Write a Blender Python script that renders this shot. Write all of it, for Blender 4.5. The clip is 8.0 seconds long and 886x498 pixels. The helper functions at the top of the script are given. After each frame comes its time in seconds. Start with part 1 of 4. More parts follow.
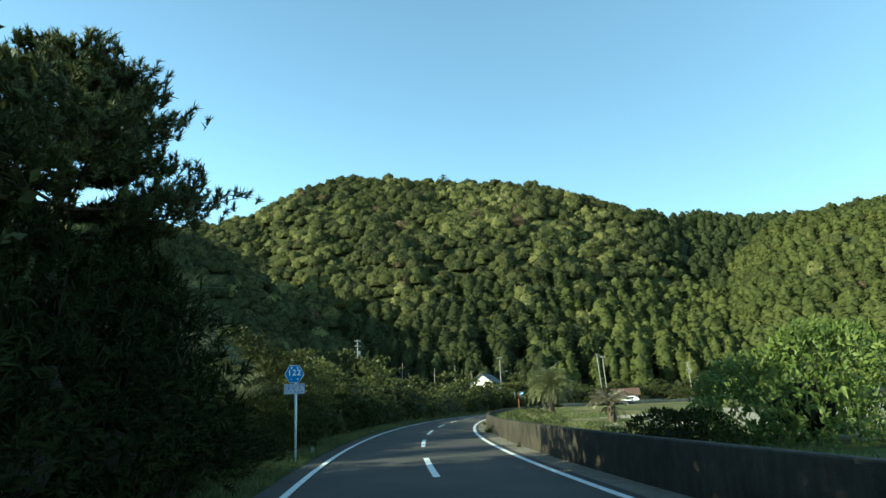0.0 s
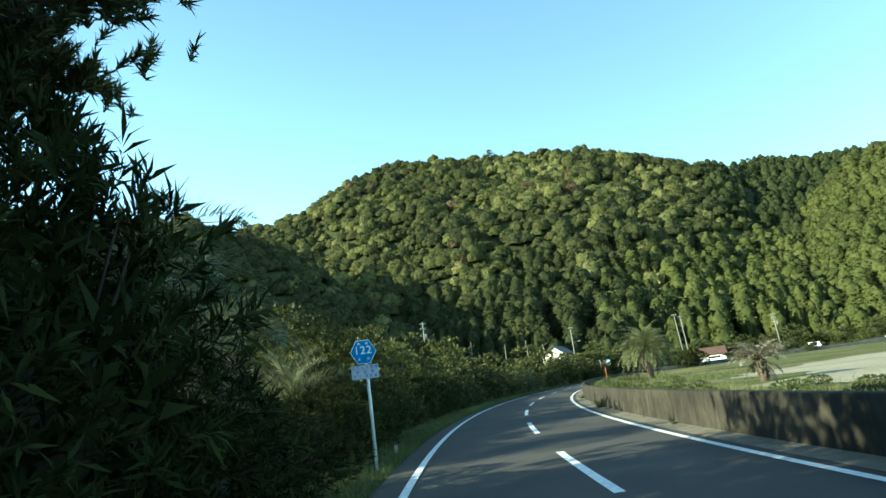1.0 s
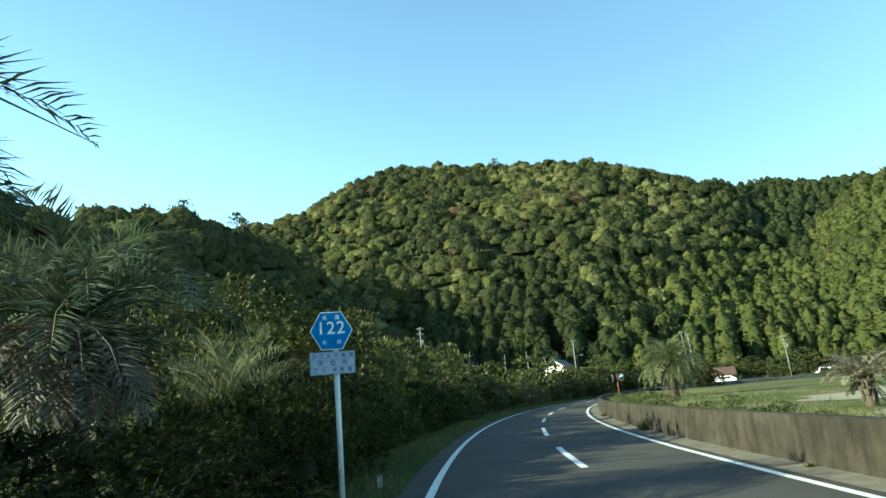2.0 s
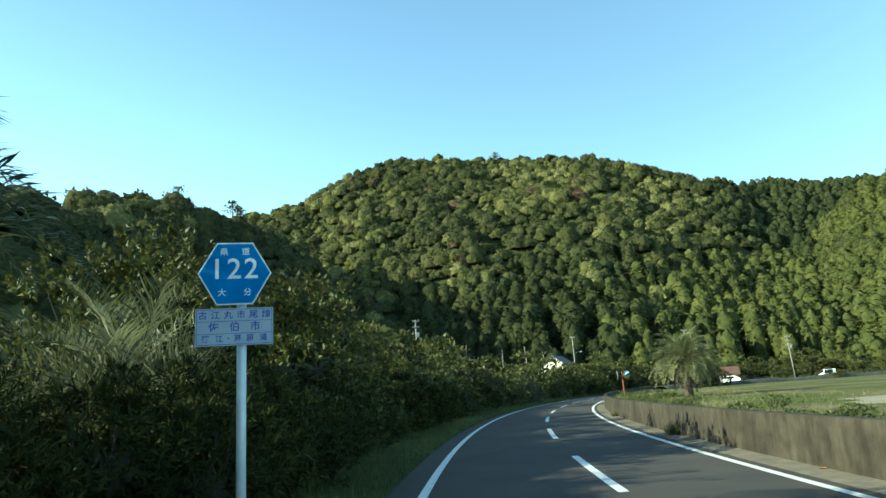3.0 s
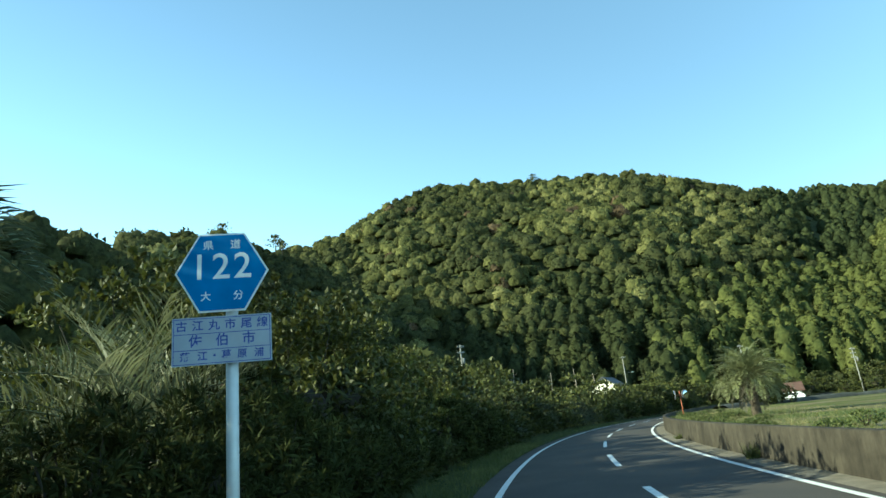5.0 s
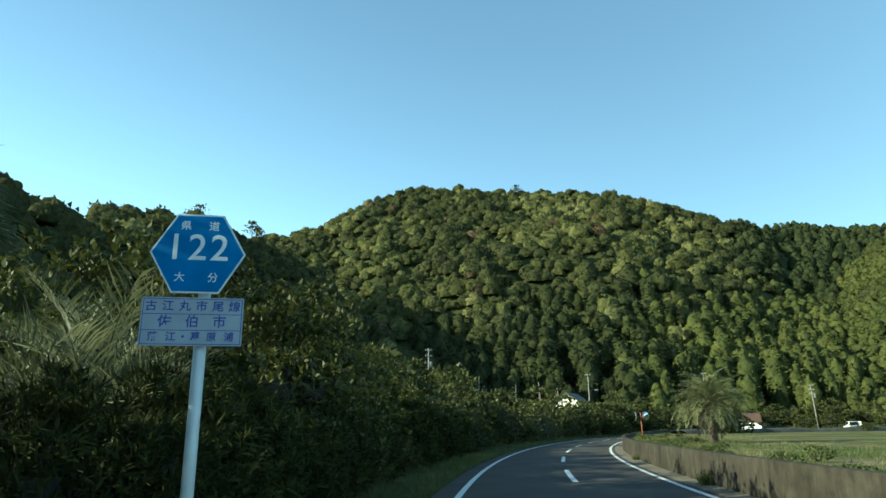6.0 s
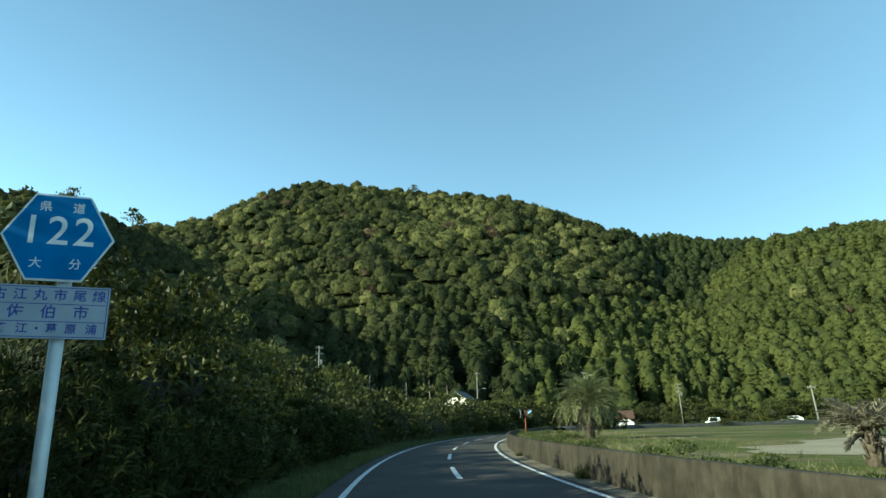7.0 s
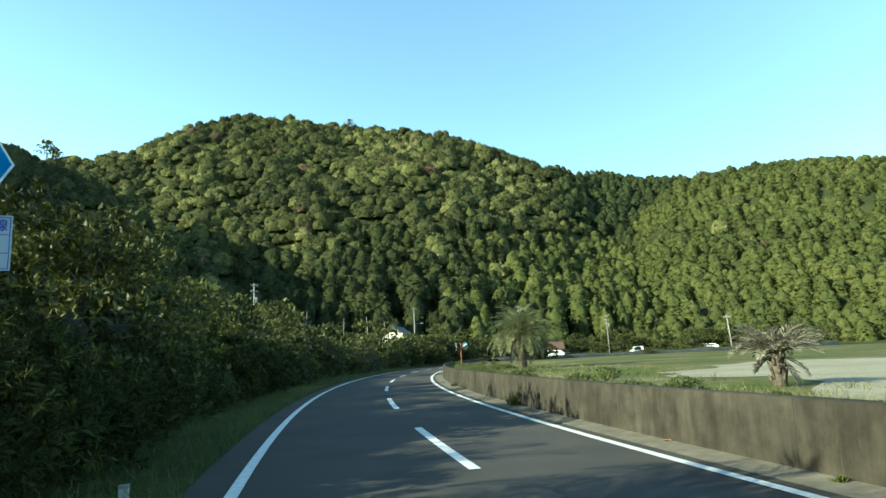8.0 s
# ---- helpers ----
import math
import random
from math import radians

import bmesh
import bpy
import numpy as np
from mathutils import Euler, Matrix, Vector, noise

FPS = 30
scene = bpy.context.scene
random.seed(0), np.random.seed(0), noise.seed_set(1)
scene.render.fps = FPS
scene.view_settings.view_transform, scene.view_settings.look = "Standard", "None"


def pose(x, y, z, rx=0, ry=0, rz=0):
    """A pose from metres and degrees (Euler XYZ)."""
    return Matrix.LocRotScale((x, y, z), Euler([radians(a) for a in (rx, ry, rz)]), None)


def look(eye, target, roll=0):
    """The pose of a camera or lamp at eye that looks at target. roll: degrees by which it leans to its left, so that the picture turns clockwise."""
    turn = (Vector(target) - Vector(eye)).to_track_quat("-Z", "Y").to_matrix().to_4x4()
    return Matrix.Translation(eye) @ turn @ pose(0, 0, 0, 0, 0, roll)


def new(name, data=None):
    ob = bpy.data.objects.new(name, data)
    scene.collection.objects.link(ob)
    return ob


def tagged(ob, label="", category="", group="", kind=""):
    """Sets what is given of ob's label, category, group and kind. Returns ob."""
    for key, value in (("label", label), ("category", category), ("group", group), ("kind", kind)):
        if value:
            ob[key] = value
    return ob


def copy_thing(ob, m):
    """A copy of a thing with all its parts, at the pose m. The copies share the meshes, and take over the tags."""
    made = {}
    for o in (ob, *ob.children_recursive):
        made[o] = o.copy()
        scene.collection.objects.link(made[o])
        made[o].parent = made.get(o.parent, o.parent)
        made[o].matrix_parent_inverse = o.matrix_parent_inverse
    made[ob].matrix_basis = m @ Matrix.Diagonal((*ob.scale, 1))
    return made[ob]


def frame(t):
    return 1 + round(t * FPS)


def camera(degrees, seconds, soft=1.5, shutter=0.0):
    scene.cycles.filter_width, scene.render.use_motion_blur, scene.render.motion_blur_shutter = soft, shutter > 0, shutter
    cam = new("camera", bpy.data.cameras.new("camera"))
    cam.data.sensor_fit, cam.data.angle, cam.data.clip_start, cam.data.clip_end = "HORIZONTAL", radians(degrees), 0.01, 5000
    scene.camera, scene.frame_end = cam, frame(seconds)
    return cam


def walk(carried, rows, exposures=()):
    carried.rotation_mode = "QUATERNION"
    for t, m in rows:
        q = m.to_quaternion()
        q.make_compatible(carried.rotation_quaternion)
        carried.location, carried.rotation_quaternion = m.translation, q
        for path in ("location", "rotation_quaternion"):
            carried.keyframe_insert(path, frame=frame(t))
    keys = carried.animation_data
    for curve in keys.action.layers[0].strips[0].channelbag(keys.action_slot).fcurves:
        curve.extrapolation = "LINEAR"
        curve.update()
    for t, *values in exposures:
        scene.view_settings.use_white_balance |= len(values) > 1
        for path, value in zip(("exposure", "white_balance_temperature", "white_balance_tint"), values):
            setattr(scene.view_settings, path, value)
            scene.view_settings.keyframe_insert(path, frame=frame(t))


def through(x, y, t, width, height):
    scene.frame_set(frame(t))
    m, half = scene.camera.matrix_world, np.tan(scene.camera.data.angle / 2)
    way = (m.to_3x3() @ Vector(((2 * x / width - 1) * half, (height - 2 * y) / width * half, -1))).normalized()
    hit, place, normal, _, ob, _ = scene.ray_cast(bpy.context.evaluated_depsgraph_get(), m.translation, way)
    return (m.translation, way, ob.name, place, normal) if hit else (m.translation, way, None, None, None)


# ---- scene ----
cam = camera(69.8, 8.0)
PATH = [
    (0, pose(0.000, 0.000, 1.422, 103.82, 2.56, 0.62)),
    (0.5, pose(-0.676, 2.679, 1.428, 104.25, 4.63, 6.11)),
    (1, pose(-1.343, 5.398, 1.453, 102.66, 7.40, 6.63)),
    (1.5, pose(-1.913, 8.175, 1.452, 103.65, 5.13, 8.15)),
    (2, pose(-2.246, 10.742, 1.466, 103.45, 4.87, 6.04)),
    (2.2, pose(-2.307, 11.634, 1.458, 103.21, 4.73, 3.15)),
    (3.3, pose(-2.505, 14.950, 1.435, 103.02, 4.02, 6.80)),
    (3.5, pose(-2.534, 15.251, 1.431, 103.20, 4.42, 7.10)),
    (4, pose(-2.584, 15.588, 1.421, 102.92, 5.17, 4.74)),
    (4.5, pose(-2.584, 15.588, 1.421, 103.81, 6.07, 9.58)),
    (4.7, pose(-2.590, 15.576, 1.428, 104.68, 5.55, 9.96)),
    (5.8, pose(-2.642, 15.557, 1.438, 106.11, 4.20, 8.14)),
    (6, pose(-2.625, 15.560, 1.433, 105.76, 0.86, 6.54)),
    (6.5, pose(-2.610, 15.600, 1.433, 107.26, 4.01, 1.51)),
    (7, pose(-2.587, 15.609, 1.428, 105.45, 1.35, -3.05)),
    (7.5, pose(-2.559, 15.665, 1.388, 102.99, 3.77, -3.22)),
    (8, pose(-2.546, 15.677, 1.386, 99.57, 2.61, -8.56)),
]
walk(cam, PATH, [(0.0, 1.4, 6250, -20), (0.5, 1.6, 6250, -20), (1.0, 1.8, 6250, -20), (1.5, 1.7, 6250, -20), (2.0, 1.6, 6250, -20), (3.5, 1.6, 6250, -20), (4.5, 1.6, 6250, -20), (6.0, 1.25, 6250, -20), (6.5, 1.1, 6250, -20), (7.0, 1.1, 6250, -20), (7.5, 1.25, 6250, -20), (8.0, 1.65, 6250, -20)])

# ---- light ----
SUN_AZ, SUN_EL = radians(-113.0), radians(22.0)
world = bpy.data.worlds.new("world")
scene.world = world
world.use_nodes = True
wn = world.node_tree
sky = wn.nodes.new("ShaderNodeTexSky")
sky.sky_type = "NISHITA"
sky.sun_disc = False
sky.sun_elevation, sky.sun_rotation = SUN_EL, -SUN_AZ
sky.air_density, sky.dust_density, sky.ozone_density = 1.0, 0.0, 1.0
sky.altitude = 600.0
wn.nodes["Background"].inputs["Strength"].default_value = 0.13
wn.links.new(sky.outputs["Color"], wn.nodes["Background"].inputs["Color"])
sun_data = bpy.data.lights.new("sun", "SUN")
sun_data.energy, sun_data.angle, sun_data.color = 5.0, radians(0.53), (1.0, 0.90, 0.74)
sun = new("sun", sun_data)
sun_from = Vector((math.sin(SUN_AZ) * math.cos(SUN_EL), math.cos(SUN_AZ) * math.cos(SUN_EL), math.sin(SUN_EL)))
sun.matrix_world = look(sun_from * 300, (0, 0, 0))

# ---- materials ----
def mat(name, rough=0.8, metal=0.0, spec=0.3):
    m = bpy.data.materials.new(name)
    m.use_nodes = True
    b = m.node_tree.nodes["Principled BSDF"]
    b.inputs["Roughness"].default_value, b.inputs["Metallic"].default_value = rough, metal
    b.inputs["Specular IOR Level"].default_value = spec
    return m, m.node_tree, b


def node(nt, kind, **inputs):
    n = nt.nodes.new(kind)
    for k, v in inputs.items():
        n.inputs[k.replace("_", " ")].default_value = v
    return n


def place(nt, scale=(1, 1, 1)):
    tc, mp = nt.nodes.new("ShaderNodeTexCoord"), nt.nodes.new("ShaderNodeMapping")
    mp.inputs["Scale"].default_value = scale
    nt.links.new(tc.outputs["Object"], mp.inputs["Vector"])
    return mp.outputs["Vector"]


def noise_of(nt, scale, detail=4.0, rough=0.55, stretch=(1, 1, 1)):
    n = node(nt, "ShaderNodeTexNoise", Scale=scale, Detail=detail, Roughness=rough)
    nt.links.new(place(nt, stretch), n.inputs["Vector"])
    return n.outputs["Fac"]


def ramp(nt, fac, stops):
    r = nt.nodes.new("ShaderNodeValToRGB")
    while len(r.color_ramp.elements) < len(stops):
        r.color_ramp.elements.new(0.5)
    for e, (p, c) in zip(r.color_ramp.elements, stops):
        e.position, e.color = p, (*c, 1)
    nt.links.new(fac, r.inputs["Fac"])
    return r.outputs["Color"]


def mixed(nt, fac, a, b, mode="MIX"):
    n = nt.nodes.new("ShaderNodeMix")
    n.data_type, n.blend_type = "RGBA", mode
    for sock, v in ((0, fac), (6, a), (7, b)):
        if hasattr(v, "is_output"):
            nt.links.new(v, n.inputs[sock])
        else:
            n.inputs[sock].default_value = v if sock == 0 else (*v, 1)
    return n.outputs[2]


def bump(nt, b, fac, strength=0.3, dist=0.01):
    n = node(nt, "ShaderNodeBump", Strength=strength, Distance=dist)
    nt.links.new(fac, n.inputs["Height"])
    nt.links.new(n.outputs["Normal"], b.inputs["Normal"])


def foliage(name, dark, mid, light, through=0.3, patch=0.12, rough=0.55, spec=0.25, clump=0.0):
    """Leaves: colour by leaf and by patches of the crown, with light passing through."""
    m, nt, b = mat(name, rough, 0.0, spec)
    geo = nt.nodes.new("ShaderNodeNewGeometry")
    half = lambda p, q: tuple((v + w) / 2 for v, w in zip(p, q))
    by_leaf = ramp(nt, geo.outputs["Random Per Island"], [(0.0, dark), (0.5, mid), (1.0, light)] if clump else [(0.0, half(dark, mid)), (0.55, mid), (1.0, half(mid, light))])
    by_patch = ramp(nt, noise_of(nt, patch, 3.0), [(0.34, dark), (0.52, mid), (0.68, light)])
    col = mixed(nt, 0.55, by_leaf, by_patch)
    info = nt.nodes.new("ShaderNodeObjectInfo")
    hsv = node(nt, "ShaderNodeHueSaturation")
    val = node(nt, "ShaderNodeMapRange")
    val.inputs["To Min"].default_value, val.inputs["To Max"].default_value = 0.8, 1.2
    nt.links.new(info.outputs["Random"], val.inputs["Value"])
    nt.links.new(val.outputs["Result"], hsv.inputs["Value"])
    nt.links.new(col, hsv.inputs["Color"])
    col = hsv.outputs["Color"]
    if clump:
        # Shade painted into gaps between leaf clumps, bosses lightened, in step with the bump.
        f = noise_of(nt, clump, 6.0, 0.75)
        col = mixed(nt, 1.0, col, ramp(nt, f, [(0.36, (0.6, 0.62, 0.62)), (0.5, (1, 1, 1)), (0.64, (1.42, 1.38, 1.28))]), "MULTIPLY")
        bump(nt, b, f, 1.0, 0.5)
    nt.links.new(col, b.inputs["Base Color"])
    tr = nt.nodes.new("ShaderNodeBsdfTranslucent")
    nt.links.new(col, tr.inputs["Color"])
    mx = nt.nodes.new("ShaderNodeMixShader")
    mx.inputs["Fac"].default_value = through
    nt.links.new(b.outputs["BSDF"], mx.inputs[1])
    nt.links.new(tr.outputs["BSDF"], mx.inputs[2])
    nt.links.new(mx.outputs["Shader"], nt.nodes["Material Output"].inputs["Surface"])
    return m


def plain(name, col, rough=0.7, metal=0.0, var=0.12, scale=6.0, bumpy=0.0, spec=0.3):
    m, nt, b = mat(name, rough, metal, spec)
    lo, hi = tuple(c * (1 - var) for c in col), tuple(min(1, c * (1 + var)) for c in col)
    f = noise_of(nt, scale, 6.0)
    nt.links.new(ramp(nt, f, [(0.3, lo), (0.7, hi)]), b.inputs["Base Color"])
    if bumpy:
        bump(nt, b, f, bumpy)
    return m


def asphalt_material():
    m, nt, b = mat("asphalt", 0.85, 0, 0.25)
    fine = ramp(nt, noise_of(nt, 130.0, 3.0), [(0.3, (0.035, 0.0315, 0.0285)), (0.7, (0.071, 0.064, 0.057))])
    wide = ramp(nt, noise_of(nt, 0.5, 5.0), [(0.3, (0.72, 0.72, 0.74)), (0.7, (1.15, 1.12, 1.08))])
    nt.links.new(mixed(nt, 1.0, fine, wide, "MULTIPLY"), b.inputs["Base Color"])
    bump(nt, b, noise_of(nt, 160.0, 2.0), 0.35, 0.006)
    return m


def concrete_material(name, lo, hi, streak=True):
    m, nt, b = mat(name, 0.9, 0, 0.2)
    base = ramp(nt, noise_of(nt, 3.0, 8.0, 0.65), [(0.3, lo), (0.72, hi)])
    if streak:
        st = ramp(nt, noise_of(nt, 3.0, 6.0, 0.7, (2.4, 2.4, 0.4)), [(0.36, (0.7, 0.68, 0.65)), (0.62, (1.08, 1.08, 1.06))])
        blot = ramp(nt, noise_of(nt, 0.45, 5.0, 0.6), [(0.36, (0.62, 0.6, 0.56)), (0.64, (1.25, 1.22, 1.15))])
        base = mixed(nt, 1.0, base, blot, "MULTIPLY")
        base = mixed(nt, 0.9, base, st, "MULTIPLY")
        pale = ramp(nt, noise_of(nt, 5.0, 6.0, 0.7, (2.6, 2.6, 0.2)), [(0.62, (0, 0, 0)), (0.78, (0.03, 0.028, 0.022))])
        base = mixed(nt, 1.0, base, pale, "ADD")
    nt.links.new(base, b.inputs["Base Color"])
    bump(nt, b, noise_of(nt, 40.0, 6.0), 0.5, 0.01)
    return m


def ground_material(name, stops, wide=0.08, fine=4.0):
    m, nt, b = mat(name, 0.95, 0, 0.1)
    a = ramp(nt, noise_of(nt, wide, 6.0, 0.6), stops)
    f = ramp(nt, noise_of(nt, fine, 5.0, 0.7), [(0.3, (0.65, 0.65, 0.65)), (0.7, (1.25, 1.25, 1.2))])
    nt.links.new(mixed(nt, 1.0, a, f, "MULTIPLY"), b.inputs["Base Color"])
    bump(nt, b, noise_of(nt, fine * 4, 4.0), 0.6, 0.05)
    return m


ASPHALT = asphalt_material()
PAINT = plain("road_paint", (0.60, 0.60, 0.58), 0.7, var=0.2, scale=9.0)
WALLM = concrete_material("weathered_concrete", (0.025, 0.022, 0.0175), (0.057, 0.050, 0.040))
GUTTER = concrete_material("dusty_concrete", (0.095, 0.083, 0.064), (0.20, 0.176, 0.138), False)
GROUND = ground_material("woodland_ground", [(0.3, (0.026, 0.031, 0.013)), (0.7, (0.048, 0.054, 0.020))])
VERGE = ground_material("verge_soil", [(0.3, (0.022, 0.03, 0.01)), (0.7, (0.045, 0.055, 0.016))], 0.8, 9.0)
FIELD = ground_material("field_grass", [(0.40, (0.058, 0.076, 0.019)), (0.47, (0.082, 0.090, 0.027)), (0.53, (0.104, 0.090, 0.042)), (0.62, (0.155, 0.132, 0.078))], 0.16, 2.2)
SAND = ground_material("pale_sand", [(0.3, (0.23, 0.20, 0.145)), (0.7, (0.32, 0.285, 0.215))], 0.3, 6.0)
DARKSTONE = plain("dark_stone", (0.035, 0.036, 0.03), 0.95, var=0.5, scale=1.2, bumpy=0.6)
BARK = plain("bark", (0.075, 0.06, 0.045), 0.95, var=0.5, scale=14.0, bumpy=0.6)
PALEBARK = plain("pale_bark", (0.22, 0.19, 0.15), 0.95, var=0.4, scale=12.0, bumpy=0.6)
OLEANDER = foliage("oleander_leaf", (0.012, 0.016, 0.005), (0.028, 0.034, 0.010), (0.068, 0.073, 0.020), 0.16, 1.2, 0.7, 0.06)
# Darkened copy of OLEANDER: the near hedge's shade is put into the leaf colour.
OLEANDER_SHADE = foliage("shaded_oleander_leaf", (0.006, 0.008, 0.003), (0.014, 0.018, 0.0055), (0.036, 0.041, 0.011), 0.12, 1.2, 0.75, 0.05)
BROAD = foliage("broad_leaf", (0.015, 0.018, 0.005), (0.050, 0.055, 0.011), (0.165, 0.160, 0.030), 0.28, 0.6)
FARLEAF = foliage("far_bush_leaf", (0.024, 0.029, 0.009), (0.053, 0.060, 0.015), (0.135, 0.130, 0.036), 0.22, 0.5)
GREYLEAF = foliage("grey_green_leaf", (0.02, 0.026, 0.013), (0.045, 0.053, 0.027), (0.11, 0.115, 0.065), 0.22, 0.6)
# Dark brown for stems and for the hull that imitates shade inside crowns.
TWIG_AND_SHADE = plain("twig_and_shade_hull", (0.022, 0.019, 0.013), 0.95, var=0.4, scale=14.0)
FRESH = foliage("fresh_leaf", (0.045, 0.068, 0.017), (0.105, 0.140, 0.032), (0.23, 0.25, 0.07), 0.35, 0.8)
NEEDLE = foliage("pine_needle", (0.026, 0.034, 0.013), (0.060, 0.070, 0.024), (0.17, 0.165, 0.05), 0.22, 0.7)
PALMLEAF = foliage("palm_leaf", (0.045, 0.062, 0.035), (0.085, 0.105, 0.06), (0.17, 0.175, 0.105), 0.3, 0.6)
FIELDPALM = foliage("field_palm_leaf", (0.06, 0.07, 0.032), (0.145, 0.152, 0.07), (0.27, 0.265, 0.14), 0.3, 0.6)
GREYFROND = foliage("grey_withered_frond", (0.11, 0.094, 0.064), (0.22, 0.192, 0.135), (0.36, 0.32, 0.235), 0.25, 0.6)
WEEDM = foliage("field_weed", (0.030, 0.042, 0.012), (0.066, 0.079, 0.022), (0.14, 0.138, 0.05), 0.3, 0.5)
PALEPALM = foliage("pale_palm_leaf", (0.055, 0.063, 0.030), (0.12, 0.125, 0.062), (0.25, 0.24, 0.14), 0.35, 0.6)
DRYLEAF = foliage("dry_frond", (0.040, 0.035, 0.025), (0.078, 0.068, 0.050), (0.165, 0.148, 0.112), 0.25, 0.6)
GRASSM = foliage("grass_blade", (0.038, 0.052, 0.014), (0.078, 0.092, 0.025), (0.18, 0.172, 0.065), 0.35, 0.5)
STRAW = foliage("straw", (0.11, 0.10, 0.04), (0.19, 0.17, 0.075), (0.32, 0.28, 0.15), 0.3, 0.5)
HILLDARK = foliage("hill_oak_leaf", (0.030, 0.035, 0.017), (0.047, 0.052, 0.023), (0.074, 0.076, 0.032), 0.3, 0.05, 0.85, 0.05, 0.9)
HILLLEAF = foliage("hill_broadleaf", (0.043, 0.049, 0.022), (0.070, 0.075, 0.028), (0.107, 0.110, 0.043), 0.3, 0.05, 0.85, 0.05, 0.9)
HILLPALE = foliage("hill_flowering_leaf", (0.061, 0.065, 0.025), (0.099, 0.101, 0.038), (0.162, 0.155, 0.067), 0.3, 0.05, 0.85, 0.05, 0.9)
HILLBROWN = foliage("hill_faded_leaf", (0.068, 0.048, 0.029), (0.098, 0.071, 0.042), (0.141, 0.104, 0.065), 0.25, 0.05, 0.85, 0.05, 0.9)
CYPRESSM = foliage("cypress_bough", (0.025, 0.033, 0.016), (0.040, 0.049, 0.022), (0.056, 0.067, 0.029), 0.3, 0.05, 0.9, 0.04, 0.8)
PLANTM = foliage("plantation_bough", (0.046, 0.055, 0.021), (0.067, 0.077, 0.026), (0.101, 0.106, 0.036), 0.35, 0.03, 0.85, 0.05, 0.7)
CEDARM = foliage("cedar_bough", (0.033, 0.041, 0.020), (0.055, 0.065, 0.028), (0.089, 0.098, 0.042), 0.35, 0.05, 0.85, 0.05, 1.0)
STEEL = plain("galvanised_pole", (0.46, 0.48, 0.48), 0.45, 0.2, 0.1, 8.0)
SIGNBLUE = plain("sign_blue", (0.010, 0.125, 0.33), 0.6, 0, 0.2, 4.0, spec=0.15)
SIGNWHITE = plain("sign_white", (0.31, 0.345, 0.40), 0.6, 0, 0.1, 6.0, spec=0.15)
SIGNGREY = plain("sign_lettering", (0.60, 0.64, 0.64), 0.5, 0, 0.1, 20.0)
SIGNINK = plain("sign_ink", (0.03, 0.06, 0.26), 0.5, 0, 0.1, 10.0)
POLEM = plain("concrete_pole", (0.19, 0.185, 0.17), 0.9, 0, 0.2, 2.0)
WHITEPAINT = plain("white_paint", (0.8, 0.8, 0.78), 0.35, 0, 0.06, 3.0, spec=0.5)
CREAM = plain("cream_render", (0.78, 0.74, 0.62), 0.85, 0, 0.1, 2.0)
DARKROOF = plain("dark_roof", (0.09, 0.09, 0.10), 0.8, 0, 0.25, 3.0)
REDROOF = plain("rust_red_roof", (0.085, 0.045, 0.034), 0.85, 0, 0.25, 2.0)
GREYWALL = plain("grey_wall", (0.30, 0.29, 0.27), 0.9, 0, 0.2, 1.5)
TYRE = plain("tyre_rubber", (0.02, 0.02, 0.02), 0.9)
ORANGE = plain("orange_paint", (0.22, 0.065, 0.028), 0.6, 0, 0.3, 4.0)
GLASS, _gnt, _gb = mat("dark_glass", 0.05, 0, 0.6)
_gb.inputs["Base Color"].default_value = (0.015, 0.018, 0.02, 1)
MIRROR, _mnt, _mb = mat("mirror_face", 0.05, 1.0)
_mb.inputs["Base Color"].default_value = (0.45, 0.47, 0.5, 1)

# ---- mesh tools ----
RNG = np.random.default_rng(7)


def np_mesh(name, V, F, materials, ids=None, smooth=False):
    me = bpy.data.meshes.new(name)
    V, F = np.asarray(V, np.float32), np.asarray(F, np.int32)
    me.vertices.add(len(V))
    me.vertices.foreach_set("co", V.ravel())
    me.loops.add(len(F) * 3)
    me.loops.foreach_set("vertex_index", F.ravel())
    me.polygons.add(len(F))
    me.polygons.foreach_set("loop_start", np.arange(len(F), dtype=np.int32) * 3)
    if ids is not None:
        me.polygons.foreach_set("material_index", np.asarray(ids, np.int32))
    if smooth:
        me.polygons.foreach_set("use_smooth", np.ones(len(F), bool))
    for m in materials:
        me.materials.append(m)
    me.update(calc_edges=True)
    return me


def join(*pieces):
    """Several (V, F) into one."""
    vs, fs, n = [], [], 0
    for V, F in pieces:
        vs.append(np.asarray(V, float).reshape(-1, 3)), fs.append(np.asarray(F, int).reshape(-1, 3) + n)
        n += len(vs[-1])
    return np.concatenate(vs), np.concatenate(fs)


def part(name, geom, material, parent=None, label="", smooth=False):
    """One mesh object, from a bmesh or from (V, F), under a thing or a part."""
    if isinstance(geom, tuple):
        me = np_mesh(name, geom[0], geom[1], [material], smooth=smooth)
    else:
        me = bpy.data.meshes.new(name)
        geom.to_mesh(me)
        geom.free()
        me.materials.append(material)
        if smooth:
            me.polygons.foreach_set("use_smooth", np.ones(len(me.polygons), bool))
    ob = new(name, me)
    if parent is not None:
        ob.parent = parent
    if label:
        ob["label"] = label
    return ob


def thing(name, label, category, at=(0, 0, 0), turn=0.0, group="", kind=""):
    ob = new(name)
    ob.matrix_world = pose(*at, 0, 0, turn)
    return tagged(ob, label, category, group, kind)


